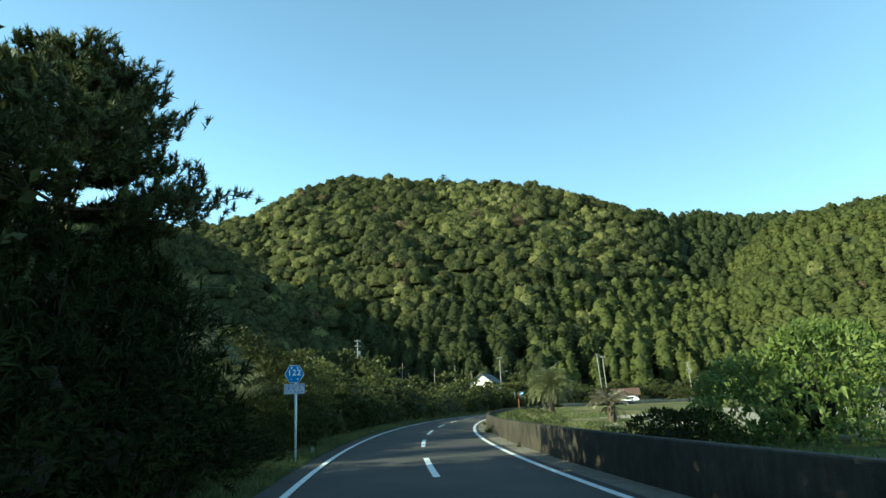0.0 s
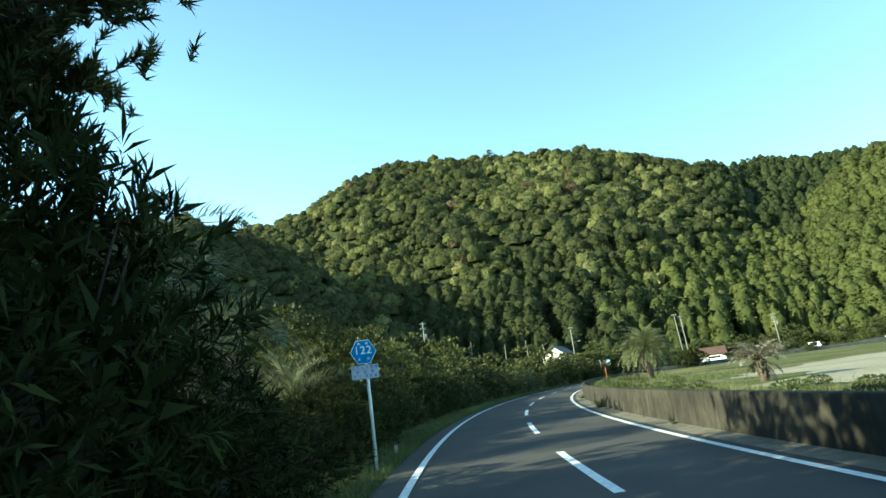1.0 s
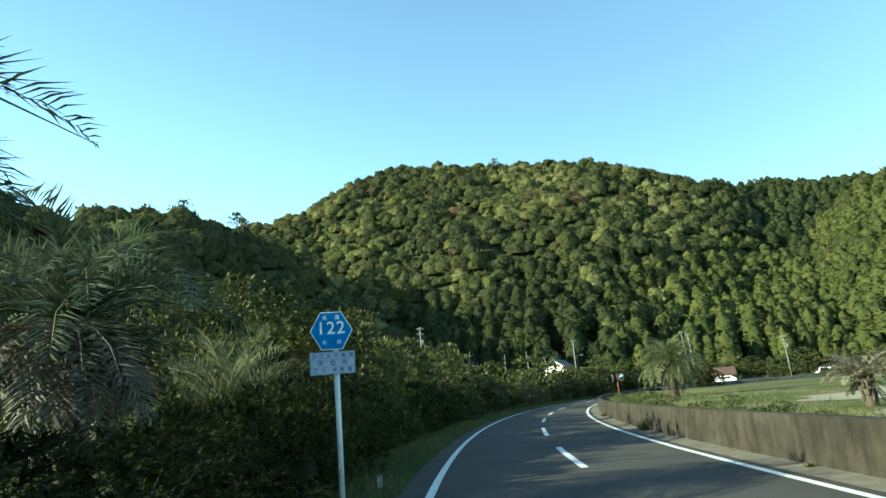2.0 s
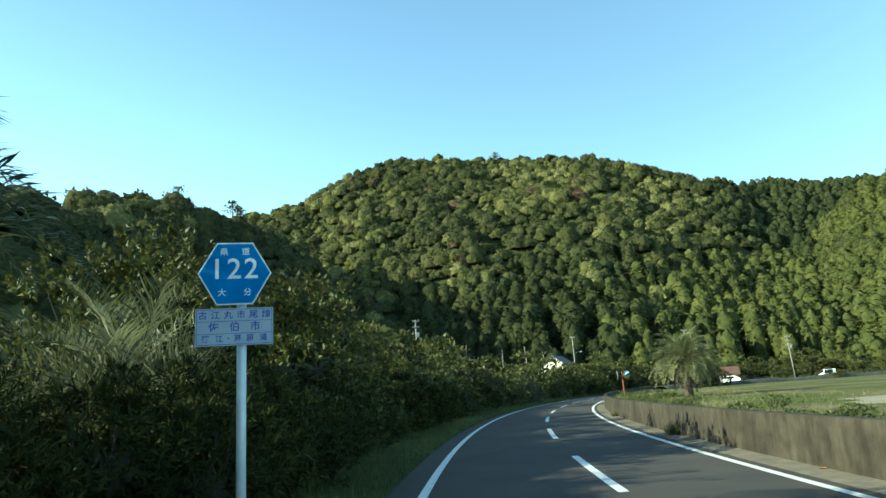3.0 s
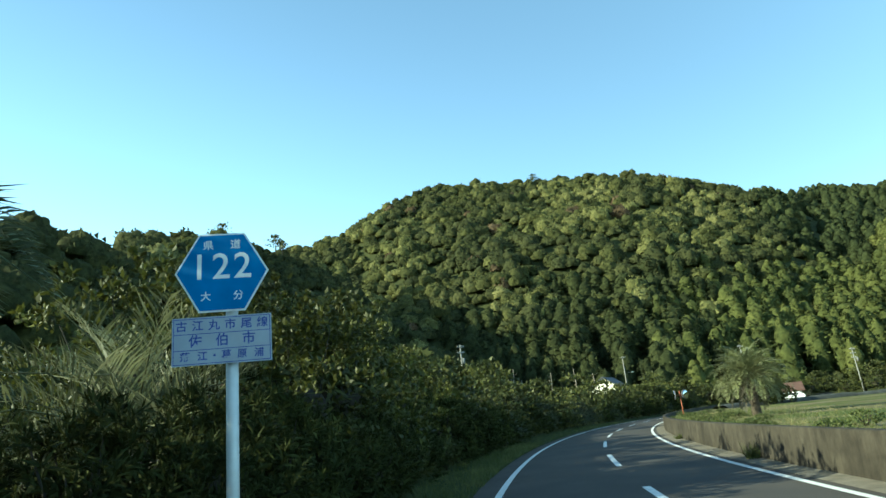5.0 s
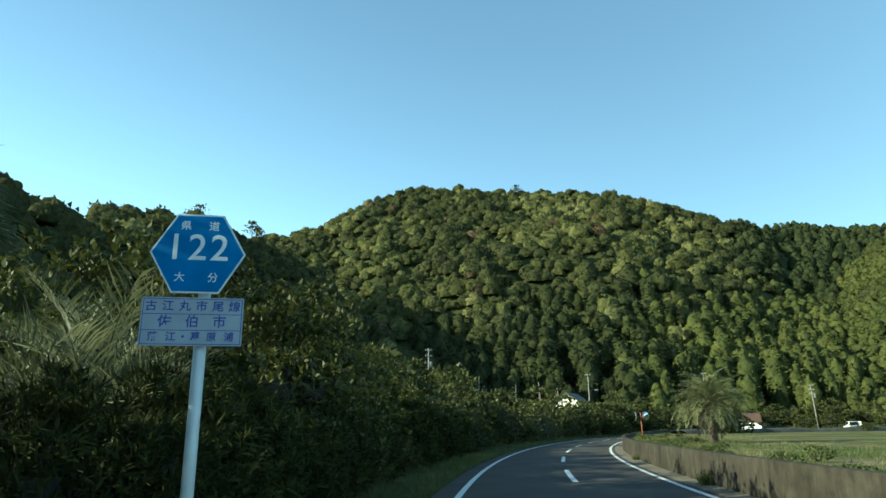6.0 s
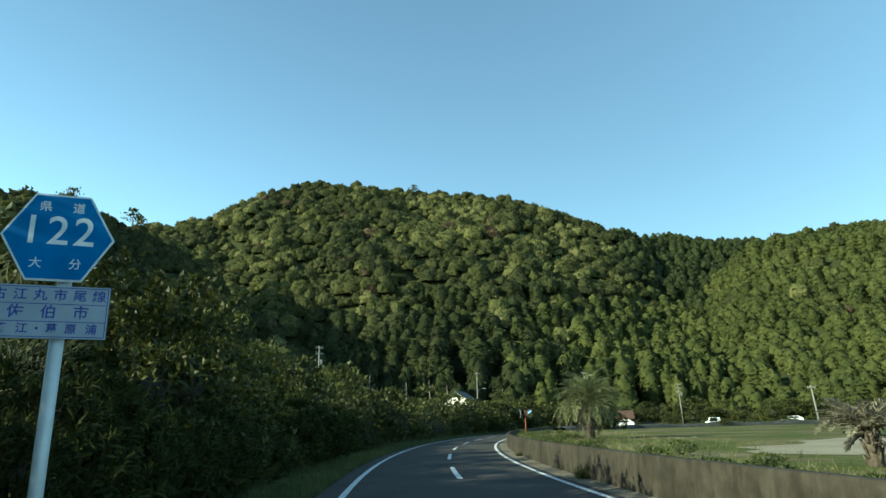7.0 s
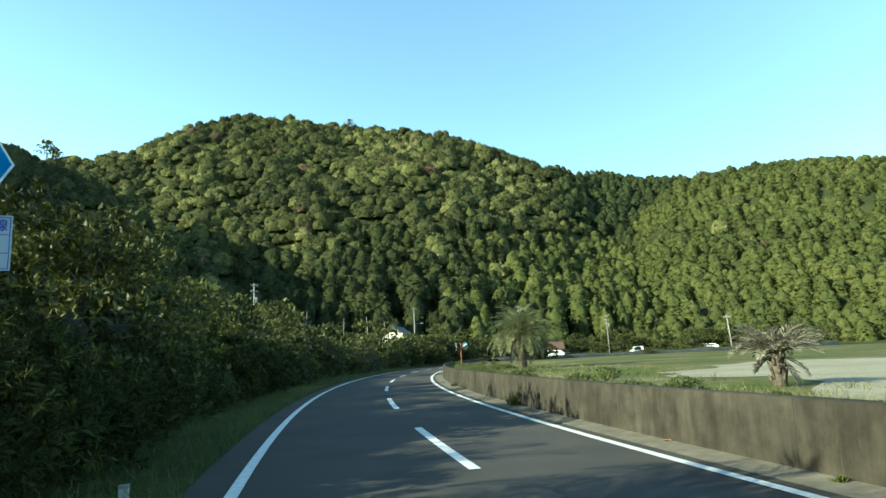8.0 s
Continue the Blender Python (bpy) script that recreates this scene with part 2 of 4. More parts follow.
def spread(tv, tf, pos, axes, scale):
    """Copies of a template at pos, with axes as columns (N, 3, 3) and scale (N,) or (N, 3)."""
    scale = np.asarray(scale, float)
    scale = scale[:, None] if scale.ndim == 1 else scale
    v = np.einsum("nij,nkj->nki", axes, tv[None] * scale[:, None, :]) + pos[:, None]
    f = tf[None] + (np.arange(len(pos)) * len(tv))[:, None, None]
    return v.reshape(-1, 3), f.reshape(-1, 3)


def frames_of(along, rng=RNG):
    """Axes whose y runs along the given ways, turned at random about them."""
    y = along / (np.linalg.norm(along, axis=1, keepdims=True) + 1e-9)
    a = rng.normal(size=y.shape)
    x = np.cross(y, a)
    x /= np.linalg.norm(x, axis=1, keepdims=True) + 1e-9
    return np.stack([x, y, np.cross(x, y)], 2)


def facing(along, up, rng=RNG):
    """Axes whose y runs along, and whose z is as near to up as can be."""
    y = along / (np.linalg.norm(along, axis=1, keepdims=True) + 1e-9)
    x = np.cross(y, up)
    x /= np.linalg.norm(x, axis=1, keepdims=True) + 1e-9
    return np.stack([x, y, np.cross(x, y)], 2)


LEAF = (np.array([[0, 0, 0], [-0.5, 0.45, 0.06], [0.5, 0.45, 0.06], [0, 1, -0.12]]), np.array([[0, 2, 1], [1, 2, 3]]))
FLAKE = (np.array([[-0.5, 0.1, 0.0], [0.5, 0.3, 0.04], [0.05, 1, -0.1]]), np.array([[0, 1, 2]]))
BLADE = (np.array([[-0.5, 0, 0], [0.5, 0, 0], [-0.32, 0.55, 0.06], [0.32, 0.55, 0.06], [0, 1, 0.28]]), np.array([[0, 1, 2], [1, 3, 2], [2, 3, 4]]))


def tube(points, radii, sides=8):
    """A tapered tube along points, closed at its end."""
    pts, n = [Vector(p) for p in points], len(points)
    vs, fs = [], []
    for i, p in enumerate(pts):
        d = (pts[min(i + 1, n - 1)] - pts[max(i - 1, 0)]).normalized()
        a = d.cross(Vector((0.31, 0.95, 0.02)) if abs(d.y) < 0.9 else Vector((1, 0, 0))).normalized()
        b = d.cross(a)
        for k in range(sides):
            t = 2 * math.pi * k / sides
            vs.append(p + (a * math.cos(t) + b * math.sin(t)) * radii[i])
    for i in range(n - 1):
        for k in range(sides):
            p, q = i * sides + k, i * sides + (k + 1) % sides
            fs += [(p, q, q + sides), (p, q + sides, p + sides)]
    vs += [pts[0], pts[-1]]
    m = n * sides
    for k in range(sides):
        fs += [(m, (k + 1) % sides, k), (m + 1, (n - 1) * sides + k, (n - 1) * sides + (k + 1) % sides)]
    return np.array([tuple(v) for v in vs]), np.array(fs)


def box(bm, x0, x1, y0, y1, z0, z1):
    m = Matrix.Translation(((x0 + x1) / 2, (y0 + y1) / 2, (z0 + z1) / 2)) @ Matrix.Diagonal((x1 - x0, y1 - y0, z1 - z0, 1))
    return bmesh.ops.create_cube(bm, size=1, matrix=m)["verts"]


def block(x0, x1, y0, y1, z0, z1, soft=0.0):
    bm = bmesh.new()
    box(bm, x0, x1, y0, y1, z0, z1)
    if soft:
        bmesh.ops.bevel(bm, geom=bm.edges[:], offset=soft, segments=2, affect="EDGES", profile=0.6)
    return bm


def icosphere(level):
    bm = bmesh.new()
    bmesh.ops.create_icosphere(bm, subdivisions=level, radius=1)
    V = np.array([v.co[:] for v in bm.verts])
    F = np.array([[v.index for v in f.verts] for f in bm.faces])
    bm.free()
    return V, F


ICO2, ICO3, ICO4 = icosphere(2), icosphere(3), icosphere(4)


# ---- road ----
R_ROAD, ROAD_Y = 195.0, 32.0
ROAD_CX = -1.2 + R_ROAD


def road(s, off):
    """A place s metres along the bend and off metres to the right of the centre line."""
    a = s / R_ROAD
    return ROAD_CX - (R_ROAD - off) * math.cos(a), ROAD_Y + (R_ROAD - off) * math.sin(a)


def strip(s0, s1, offs, zs, step=1.0):
    n = max(2, int((s1 - s0) / step) + 1)
    vs = [(*road(s0 + (s1 - s0) * i / (n - 1), o), z) for i in range(n) for o, z in zip(offs, zs)]
    k, fs = len(offs), []
    for i in range(n - 1):
        for j in range(k - 1):
            a = i * k + j
            fs += [(a, a + 1, a + k + 1), (a, a + k + 1, a + k)]
    return np.array(vs), np.array(fs)


tagged(part("road", strip(-75, 150, [-3.45, -1.4, 0, 1.4, 3.3], [-0.03, 0.0, 0.012, 0.0, -0.01]), ASPHALT), "worn dark grey asphalt country road bending right", "road", kind="structure")
tagged(part("edge_line", strip(-75, 150, [-2.87, -2.72], [0.001, 0.004]), PAINT), "solid white painted edge line on asphalt", "road marking", "edge lines", "structure")
tagged(part("edge_line", strip(-75, 150, [2.37, 2.52], [0.004, 0.001]), PAINT), "solid white painted edge line on asphalt", "road marking", "edge lines", "structure")
tagged(part("gutter", strip(-75, 150, [2.70, 3.3], [0.0, 0.02]), GUTTER), "dusty concrete gutter strip along the wall", "gutter", kind="structure")
centre = thing("centre_line", "dashed white centre line painted on asphalt", "road marking", kind="structure")
for k in range(-9, 13):
    s = -8.4 + 10.0 * k
    part("dash", strip(s, s + 5.0, [-0.075, 0.075], [0.016, 0.016], 1.0), PAINT, centre)

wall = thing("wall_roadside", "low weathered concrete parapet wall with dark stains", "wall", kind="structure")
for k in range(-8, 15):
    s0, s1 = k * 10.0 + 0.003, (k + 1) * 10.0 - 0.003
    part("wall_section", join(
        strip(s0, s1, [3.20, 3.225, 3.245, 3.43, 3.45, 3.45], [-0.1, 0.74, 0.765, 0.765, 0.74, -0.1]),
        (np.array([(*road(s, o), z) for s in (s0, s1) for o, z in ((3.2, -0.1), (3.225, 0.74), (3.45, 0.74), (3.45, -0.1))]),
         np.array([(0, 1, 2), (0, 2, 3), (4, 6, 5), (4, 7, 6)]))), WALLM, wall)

# ---- land ----
HILL_C = (-2.6, 15.6)
# each hill: bearing in degrees, tangent of the ridge's height, distance of the ridge, distance of the foot
MAIN_HILL = [(-180, 0.05, 600, 250), (-110, 0.06, 420, 220), (-60, 0.10, 400, 190), (-40, 0.22, 380, 190), (-26, 0.29, 360, 185),
             (-20.7, 0.308, 350, 180), (-17.8, 0.320, 350, 175), (-15, 0.348, 355, 172), (-12.4, 0.372, 362, 168), (-9.5, 0.385, 370, 165),
             (-4, 0.391, 370, 163), (1, 0.383, 370, 166), (7, 0.372, 370, 168), (10.3, 0.359, 372, 170), (13.8, 0.333, 378, 174),
             (18.2, 0.299, 388, 180), (20.4, 0.278, 398, 182), (21.8, 0.272, 450, 184), (23.4, 0.269, 510, 186), (26.5, 0.256, 540, 188),
             (30.5, 0.246, 540, 190), (35, 0.22, 520, 190), (45, 0.2, 520, 190), (70, 0.12, 500, 220), (110, 0.06, 500, 250), (180, 0.05, 600, 250)]
LEFT_SPUR = [(-180, 0, 300, 150), (-110, 0.06, 260, 110), (-70, 0.22, 120, 55), (-44, 0.352, 100, 46), (-38, 0.313, 150, 70), (-31, 0.323, 200, 95),
             (-26, 0.314, 225, 112), (-23.6, 0.305, 235, 118), (-20.7, 0.285, 225, 118), (-17.5, 0.235, 210, 118), (-13.5, 0.165, 195, 120),
             (-9, 0.105, 180, 122), (-4, 0.03, 170, 130), (0, 0, 170, 140), (180, 0, 300, 150)]
RIGHT_HILL = [(-180, 0, 400, 220), (19, 0, 330, 190), (22.5, 0.10, 330, 190), (25.4, 0.178, 330, 190), (27.3, 0.206, 330, 190), (28.7, 0.224, 330, 190),
              (30, 0.245, 330, 190), (32, 0.252, 335, 190), (34.2, 0.256, 340, 190), (37.6, 0.251, 340, 190), (40.7, 0.247, 340, 190),
              (45, 0.236, 340, 190), (70, 0.16, 400, 220), (110, 0.06, 500, 250), (180, 0, 600, 250)]
HILLS = [[np.array(c, float) for c in zip(*h)] for h in (MAIN_HILL, LEFT_SPUR, RIGHT_HILL)]


def land(x, y):
    """The height of the land, the share of the way up its slope, bearing, distance, and which hill it is."""
    dx, dy = x - HILL_C[0], y - HILL_C[1]
    r, az = np.hypot(dx, dy), np.degrees(np.arctan2(dx, dy))
    zs, us = [], []
    for b, tan_, dist_, foot_ in HILLS:
        t, d, f = (np.interp(az, b, c) for c in (tan_, dist_, foot_))
        u = np.clip((r - f) / (d - f), 0, 3)
        up = np.where(u < 1, u + 0.03 * np.sin(u * np.pi), 1 - 0.4 * (u - 1) * (d - f) / d / np.maximum(t, 0.12))
        zs.append(np.maximum((t * d - 2.0) * up, 0)), us.append(u)
    which = np.argmax(np.array(zs), 0)
    z, u = np.max(np.array(zs), 0), np.take_along_axis(np.array(us), which[None], 0)[0]
    wob = 3.2 * np.sin(x * 0.035 + 1) * np.sin(y * 0.03) + 2.0 * np.sin(x * 0.09) * np.cos(y * 0.08 + 2) + 1.2 * np.sin(x * 0.19 + y * 0.07)
    z = -0.08 + z + wob * np.clip(u * 3, 0, 1) * np.clip((1.05 - u) * 4, 0.1, 1)
    return z, u, az, r, which


def ground_sheet():
    rad = np.concatenate([[0.0], np.geomspace(3, 90, 30), np.arange(95, 620, 6.0), np.geomspace(630, 2600, 14)])
    th = np.radians(np.arange(0, 360, 1.2))
    rr, tt = np.meshgrid(rad, th, indexing="ij")
    x, y = HILL_C[0] + rr * np.sin(tt), HILL_C[1] + rr * np.cos(tt)
    z = land(x, y)[0]
    V = np.stack([x, y, z], 2).reshape(-1, 3)
    n, k = rr.shape
    F = []
    for i in range(n - 1):
        for j in range(k):
            a, b = i * k + j, i * k + (j + 1) % k
            F += [(a, b + k, b), (a, a + k, b + k)]
    return V, np.array(F)


tagged(part("ground", ground_sheet(), GROUND, smooth=True), "dark wooded ground rising into forested hills", "ground", kind="structure")
tagged(part("verge", strip(-75, 150, [-3.4, -4.2, -5.5, -9.0], [-0.02, 0.05, 0.12, 0.2], 2.0), VERGE), "narrow grassy verge along the road", "verge", kind="structure")
FIELD_OFF, FIELD_Z = [3.44, 6, 10, 20, 35, 60, 90, 125], [0.42, 0.40, 0.34, 0.3, 0.25, 0.2, 0.15, 0.1]
tagged(part("field", strip(-75, 118, FIELD_OFF, FIELD_Z, 3.0), FIELD), "open field of patchy green and dry grass", "field", kind="structure")



def sand_patch(x0, y0, rx, ry):
    rng = np.random.default_rng(3)
    n = 60
    V, F = [(x0, y0, 0.02 + float(np.interp(R_ROAD - math.hypot(x0 - ROAD_CX, y0 - ROAD_Y), FIELD_OFF, FIELD_Z)))], []
    for ring in (0.2, 0.4, 0.6, 0.8, 1.0):
        for k in range(n):
            a = 2 * math.pi * k / n
            q = ring * (1 + 0.18 * math.sin(3 * a + 1) + 0.10 * math.sin(7 * a) + 0.05 * math.sin(17 * a) + rng.uniform(-0.03, 0.03))
            px, py = x0 + rx * q * math.cos(a) + 0.45 * ry * q * math.sin(a), y0 + ry * q * math.sin(a)
            off = R_ROAD - math.hypot(px - ROAD_CX, py - ROAD_Y)
            V.append((px, py, 0.015 + float(np.interp(off, FIELD_OFF, FIELD_Z))))
    for k in range(n):
        j = (k + 1) % n
        F.append((0, 1 + k, 1 + j))
        for m in range(4):
            a, b = 1 + m * n + k, 1 + m * n + j
            F += [(a, a + n, b + n), (a, b + n, b)]
    return np.array(V), np.array(F)


tagged(part("sand_patch", sand_patch(20.8, 34.0, 13.5, 12.5), SAND), "bare patch of pale sandy soil in the field", "sand", kind="structure")



def embankment():
    """A low dark bank that closes the field towards the far road."""
    n, V, F = 40, [], []
    for i in range(n):
        u = i / (n - 1)
        x, y = 16 + 74 * u, 94 + 30 * u + 3 * math.sin(u * 7)
        h = 0.75 + 0.12 * math.sin(u * 40) + 0.08 * math.sin(u * 91)
        V += [(x + 0.5, y - 0.8, 0.0), (x + 0.3, y - 0.45, h * 0.7), (x, y, h), (x - 0.6, y + 1.5, h), (x - 1.2, y + 3, 0.0)]
    for i in range(n - 1):
        for j in range(4):
            a = i * 5 + j
            F += [(a, a + 5, a + 6), (a, a + 6, a + 1)]
    return np.array(V), np.array(F)


tagged(part("embankment", embankment(), DARKSTONE), "low dark stone bank at the edge of the field", "embankment", kind="structure")

# ---- plants ----
def shell_points(n, rng, size, lumps=12, low=0.0):
    """Points on the outside of a lumpy crown of half-axes size, its base at z = 0, with the outward ways."""
    d = rng.normal(size=(n, 3))
    d /= np.linalg.norm(d, axis=1, keepdims=True)
    d[:, 2] = np.where(d[:, 2] < low - 0.75, -d[:, 2], d[:, 2])
    c = rng.normal(size=(lumps, 3))
    c /= np.linalg.norm(c, axis=1, keepdims=True)
    near = (d @ c.T).max(1)
    r = 0.54 + 0.56 * np.clip((near - 0.5) / 0.5, 0, 1) ** 0.8
    c = rng.normal(size=(lumps * 7, 3))
    c /= np.linalg.norm(c, axis=1, keepdims=True)
    r *= 0.76 + 0.3 * np.clip(((d @ c.T).max(1) - 0.9) / 0.08, 0, 1)
    r *= 1 - np.abs(rng.normal(size=n)) * 0.08
    return d * r[:, None] * np.asarray(size), d


def shrub_geom(rng, width, height, leaves, length, slim, sprays=0.75, core=True, whorl=0, leaf=LEAF, pads=0):
    """Stems with a dark shade hull inside, and a crown of separate leaves."""
    size = np.array([width / 2, width / 2, height / 2])
    p, d = shell_points(leaves, rng, size)
    p[:, 2] += height * 0.5
    p[:, :2] *= (1.0 + 0.3 * np.clip(1 - p[:, 2:] / height, 0, 1))
    p[:, 2] = np.maximum(p[:, 2], 0.05)
    way = d + np.array([0, 0, 0.45]) + rng.normal(size=d.shape) * sprays
    if whorl:
        k = leaves // whorl
        if pads:
            own = rng.integers(0, pads, k)
            p, d = p[own] + rng.normal(size=(k, 3)) * [width * 0.075, width * 0.075, width * 0.016], d[own] * 0.6 + [0, 0, 0.5]
        tip = d[:k] + np.array([0, 0, 0.55]) + rng.normal(size=(k, 3)) * 0.35
        tip /= np.linalg.norm(tip, axis=1, keepdims=True)
        tip, base = np.repeat(tip, whorl, 0), np.repeat(p[:k], whorl, 0)
        leaves = len(tip)
        p = base + tip * rng.uniform(-0.16, 0.05, (leaves, 1))
        p[:, 2] = np.maximum(p[:, 2], 0.05)
        ring = rng.normal(size=tip.shape)
        way, d = tip * 0.75 + ring * 0.75 / np.linalg.norm(ring, axis=1, keepdims=True), tip
    L = length * rng.uniform(0.6, 1.25, leaves)
    crown = spread(*leaf, p, facing(way, d + rng.normal(size=d.shape) * 0.6), np.stack([L * slim, L, L], 1))
    if core:
        k = 420
        q, way = rng.normal(size=(k, 3)), rng.normal(size=(k, 3))
        q = q / np.linalg.norm(q, axis=1, keepdims=True) * rng.uniform(0.42, 0.66, (k, 1)) * size
        q[:, :2] *= 1.15
        q[:, 2] = np.maximum(q[:, 2] + height * 0.48, 0.05)
        L = rng.uniform(0.16, 0.30, k) * width / 2.4
        crown = join(crown, spread(*FLAKE, q, frames_of(way, rng), np.stack([L * 0.34, L, L], 1)))
    stems = []
    for _ in range(7):
        a, q = rng.uniform(0, 6.28), rng.uniform(0.3, 0.75)
        e = np.array([math.cos(a) * q * width / 2, math.sin(a) * q * width / 2, height * rng.uniform(0.6, 0.93)])
        b = e * 0
        stems.append(tube([b, b * 0.5 + e * 0.45 + [0, 0, height * 0.08], e], [0.03, 0.02, 0.008], 5))
    # Dark lumpy hull joined to the stems, standing in for the crown's inner shade.
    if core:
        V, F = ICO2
        shade_hull = V * (0.33 + 0.07 * np.sin(V @ (rng.normal(size=3) * 4) + 1) + rng.normal(size=len(V)) * 0.06)[:, None] * size + [0, 0, height * 0.42]
        shade_hull[:, 2] = np.maximum(shade_hull[:, 2], 0.02)
        stems.append((shade_hull, F))
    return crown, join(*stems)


def shrub(label, category, group, material, seed, name="shrub", **kw):
    crown, stems = shrub_geom(np.random.default_rng(seed), **kw)
    ob = thing(name, label, category, (0, 0, -50), 0, group)
    part("trunk", stems, TWIG_AND_SHADE, ob)
    part("crown", crown, material, ob)
    return ob


def put(proto, x, y, z, turn=0.0, size=1.0, tall=1.0):
    return copy_thing(proto, Matrix.Translation((x, y, z)) @ pose(0, 0, 0, 0, 0, turn) @ Matrix.Diagonal((size, size, size * tall, 1)))


def drop(proto):
    for o in (*proto.children_recursive, proto):
        bpy.data.objects.remove(o)


def hedges():
    rng = np.random.default_rng(11)
    ol = [shrub("dense dark green oleander shrub on the verge", "shrub", "roadside shrubs", OLEANDER, 20 + i, width=2.1, height=2.1, leaves=3900, length=0.18, slim=0.16, whorl=15) for i in range(3)]
    olfar = [shrub("dense dark green oleander shrub on the verge", "shrub", "roadside shrubs", OLEANDER, 26 + i, width=2.1, height=2.1, leaves=1700, length=0.28, slim=0.24, whorl=10, leaf=FLAKE) for i in range(3)]
    tall = [shrub("tall oleander shrub in the hedge, shade put into leaf colour", "shrub", "roadside shrubs", OLEANDER_SHADE, 30 + i, width=2.8, height=3.2, leaves=4300, length=0.2, slim=0.15, whorl=15) for i in range(3)]
    broad = [shrub("tall broadleaf bush with sunlit yellow-green top", "shrub", "roadside bushes", BROAD, 40 + i, width=3.8, height=4.8, leaves=4800, length=0.155, slim=0.5, whorl=8, pads=95) for i in range(4)]
    light = [shrub("broadleaf bush in the far roadside hedge", "shrub", "far roadside bushes", FARLEAF, 50 + i, width=4.2, height=4.4, leaves=1700, length=0.34, slim=0.6, whorl=6, leaf=FLAKE, pads=70) for i in range(3)]
    dark = [shrub("dark shrub in the far roadside hedge", "shrub", "far roadside bushes", OLEANDER, 60 + i, width=3.2, height=2.8, leaves=2000, length=0.32, slim=0.4, whorl=8, leaf=FLAKE) for i in range(2)]
    grey = [shrub("feathery grey-green shrub in the roadside hedge", "shrub", "grey roadside shrubs", GREYLEAF, 70 + i, width=2.8, height=2.6, leaves=2400, length=0.26, slim=0.16, whorl=12, leaf=FLAKE) for i in range(3)]
    s = -31.0
    while s < 26:
        off = -5.45 + rng.uniform(-0.45, 0.3)
        kind = (ol if s < 2 else olfar) if s < -6 or rng.uniform() < 0.72 else grey if rng.uniform() < 0.5 else light
        q = rng.uniform(0.62, 1.15) if s < -6 else rng.uniform(0.5, 1.2) * (1.0 if kind in (ol, olfar) else 0.7 if kind is grey else 0.5)
        q *= 0.55 if -20 < s < -11.5 else 1.0
        put(kind[rng.integers(3)], *road(s, off), 0.05, rng.uniform(0, 360), q, rng.uniform(0.75, 1.15))
        s += rng.uniform(1.2, 1.9)
    s = -33.0
    while s < 32:
        off = -6.9 + rng.uniform(-0.4, 0.3)
        low = 0.4 if -20 < s < -12 else 0.58 if -13 < s < -7 else 0.98
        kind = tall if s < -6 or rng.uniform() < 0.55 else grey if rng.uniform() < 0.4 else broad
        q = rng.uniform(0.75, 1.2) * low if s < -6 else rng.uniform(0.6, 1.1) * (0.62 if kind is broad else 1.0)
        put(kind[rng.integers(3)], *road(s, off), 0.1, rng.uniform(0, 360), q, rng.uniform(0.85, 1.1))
        s += rng.uniform(2.0, 2.5)
    s = -34.0
    while s < 34:
        off = (-8.0 if s > -9 else -9.6) + rng.uniform(-0.5, 0.4)
        put((broad if s < 6 else light)[rng.integers(3)], *road(s, off), 0.15, rng.uniform(0, 360), (rng.uniform(0.85, 1.1) if s < -3 else rng.uniform(0.65, 1.12)) * (0.5 if -20 < s < 2 else 0.84 if s < -3 else 1.0), rng.uniform(0.85, 1.15))
        s += rng.uniform(2.2, 3.0)
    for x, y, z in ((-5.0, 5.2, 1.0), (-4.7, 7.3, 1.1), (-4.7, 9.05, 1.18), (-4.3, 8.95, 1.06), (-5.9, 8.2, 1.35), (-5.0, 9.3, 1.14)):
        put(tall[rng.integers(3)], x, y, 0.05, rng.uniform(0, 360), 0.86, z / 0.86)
    s = 27.0
    while s < 105:
        kind = dark if rng.uniform() < 0.5 else grey if rng.uniform() < 0.4 else light
        put(kind[rng.integers(2)], *road(s, -6.2 + rng.uniform(-0.5, 0.3)), 0.05, rng.uniform(0, 360), rng.uniform(0.55, 1.1) * (0.75 if kind is light else 1.0), rng.uniform(0.75, 1.1))
        put(light[rng.integers(3)], *road(s + 1, -9.2 + rng.uniform(-0.6, 0.6)), 0.1, rng.uniform(0, 360), rng.uniform(0.65, 1.3), rng.uniform(0.8, 1.15))
        s += rng.uniform(2.3, 3.2)
    for k in range(42):
        u = k / 41
        x = 13 + 92 * u + rng.uniform(-1, 1)
        y = 128 + 42 * math.sin(min(1, u * 2.2) * 1.57) - 22 * max(0, u - 0.6) / 0.4 + rng.uniform(-3, 3)
        put(light[rng.integers(3)], x, y, 0.0, rng.uniform(0, 360), rng.uniform(0.8, 1.6), rng.uniform(0.7, 1.0))
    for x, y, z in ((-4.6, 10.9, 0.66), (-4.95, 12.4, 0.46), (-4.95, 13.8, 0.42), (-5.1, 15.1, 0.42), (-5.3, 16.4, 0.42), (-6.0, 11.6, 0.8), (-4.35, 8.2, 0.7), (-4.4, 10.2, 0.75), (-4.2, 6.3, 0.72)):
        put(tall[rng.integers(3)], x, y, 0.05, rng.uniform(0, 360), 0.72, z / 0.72)
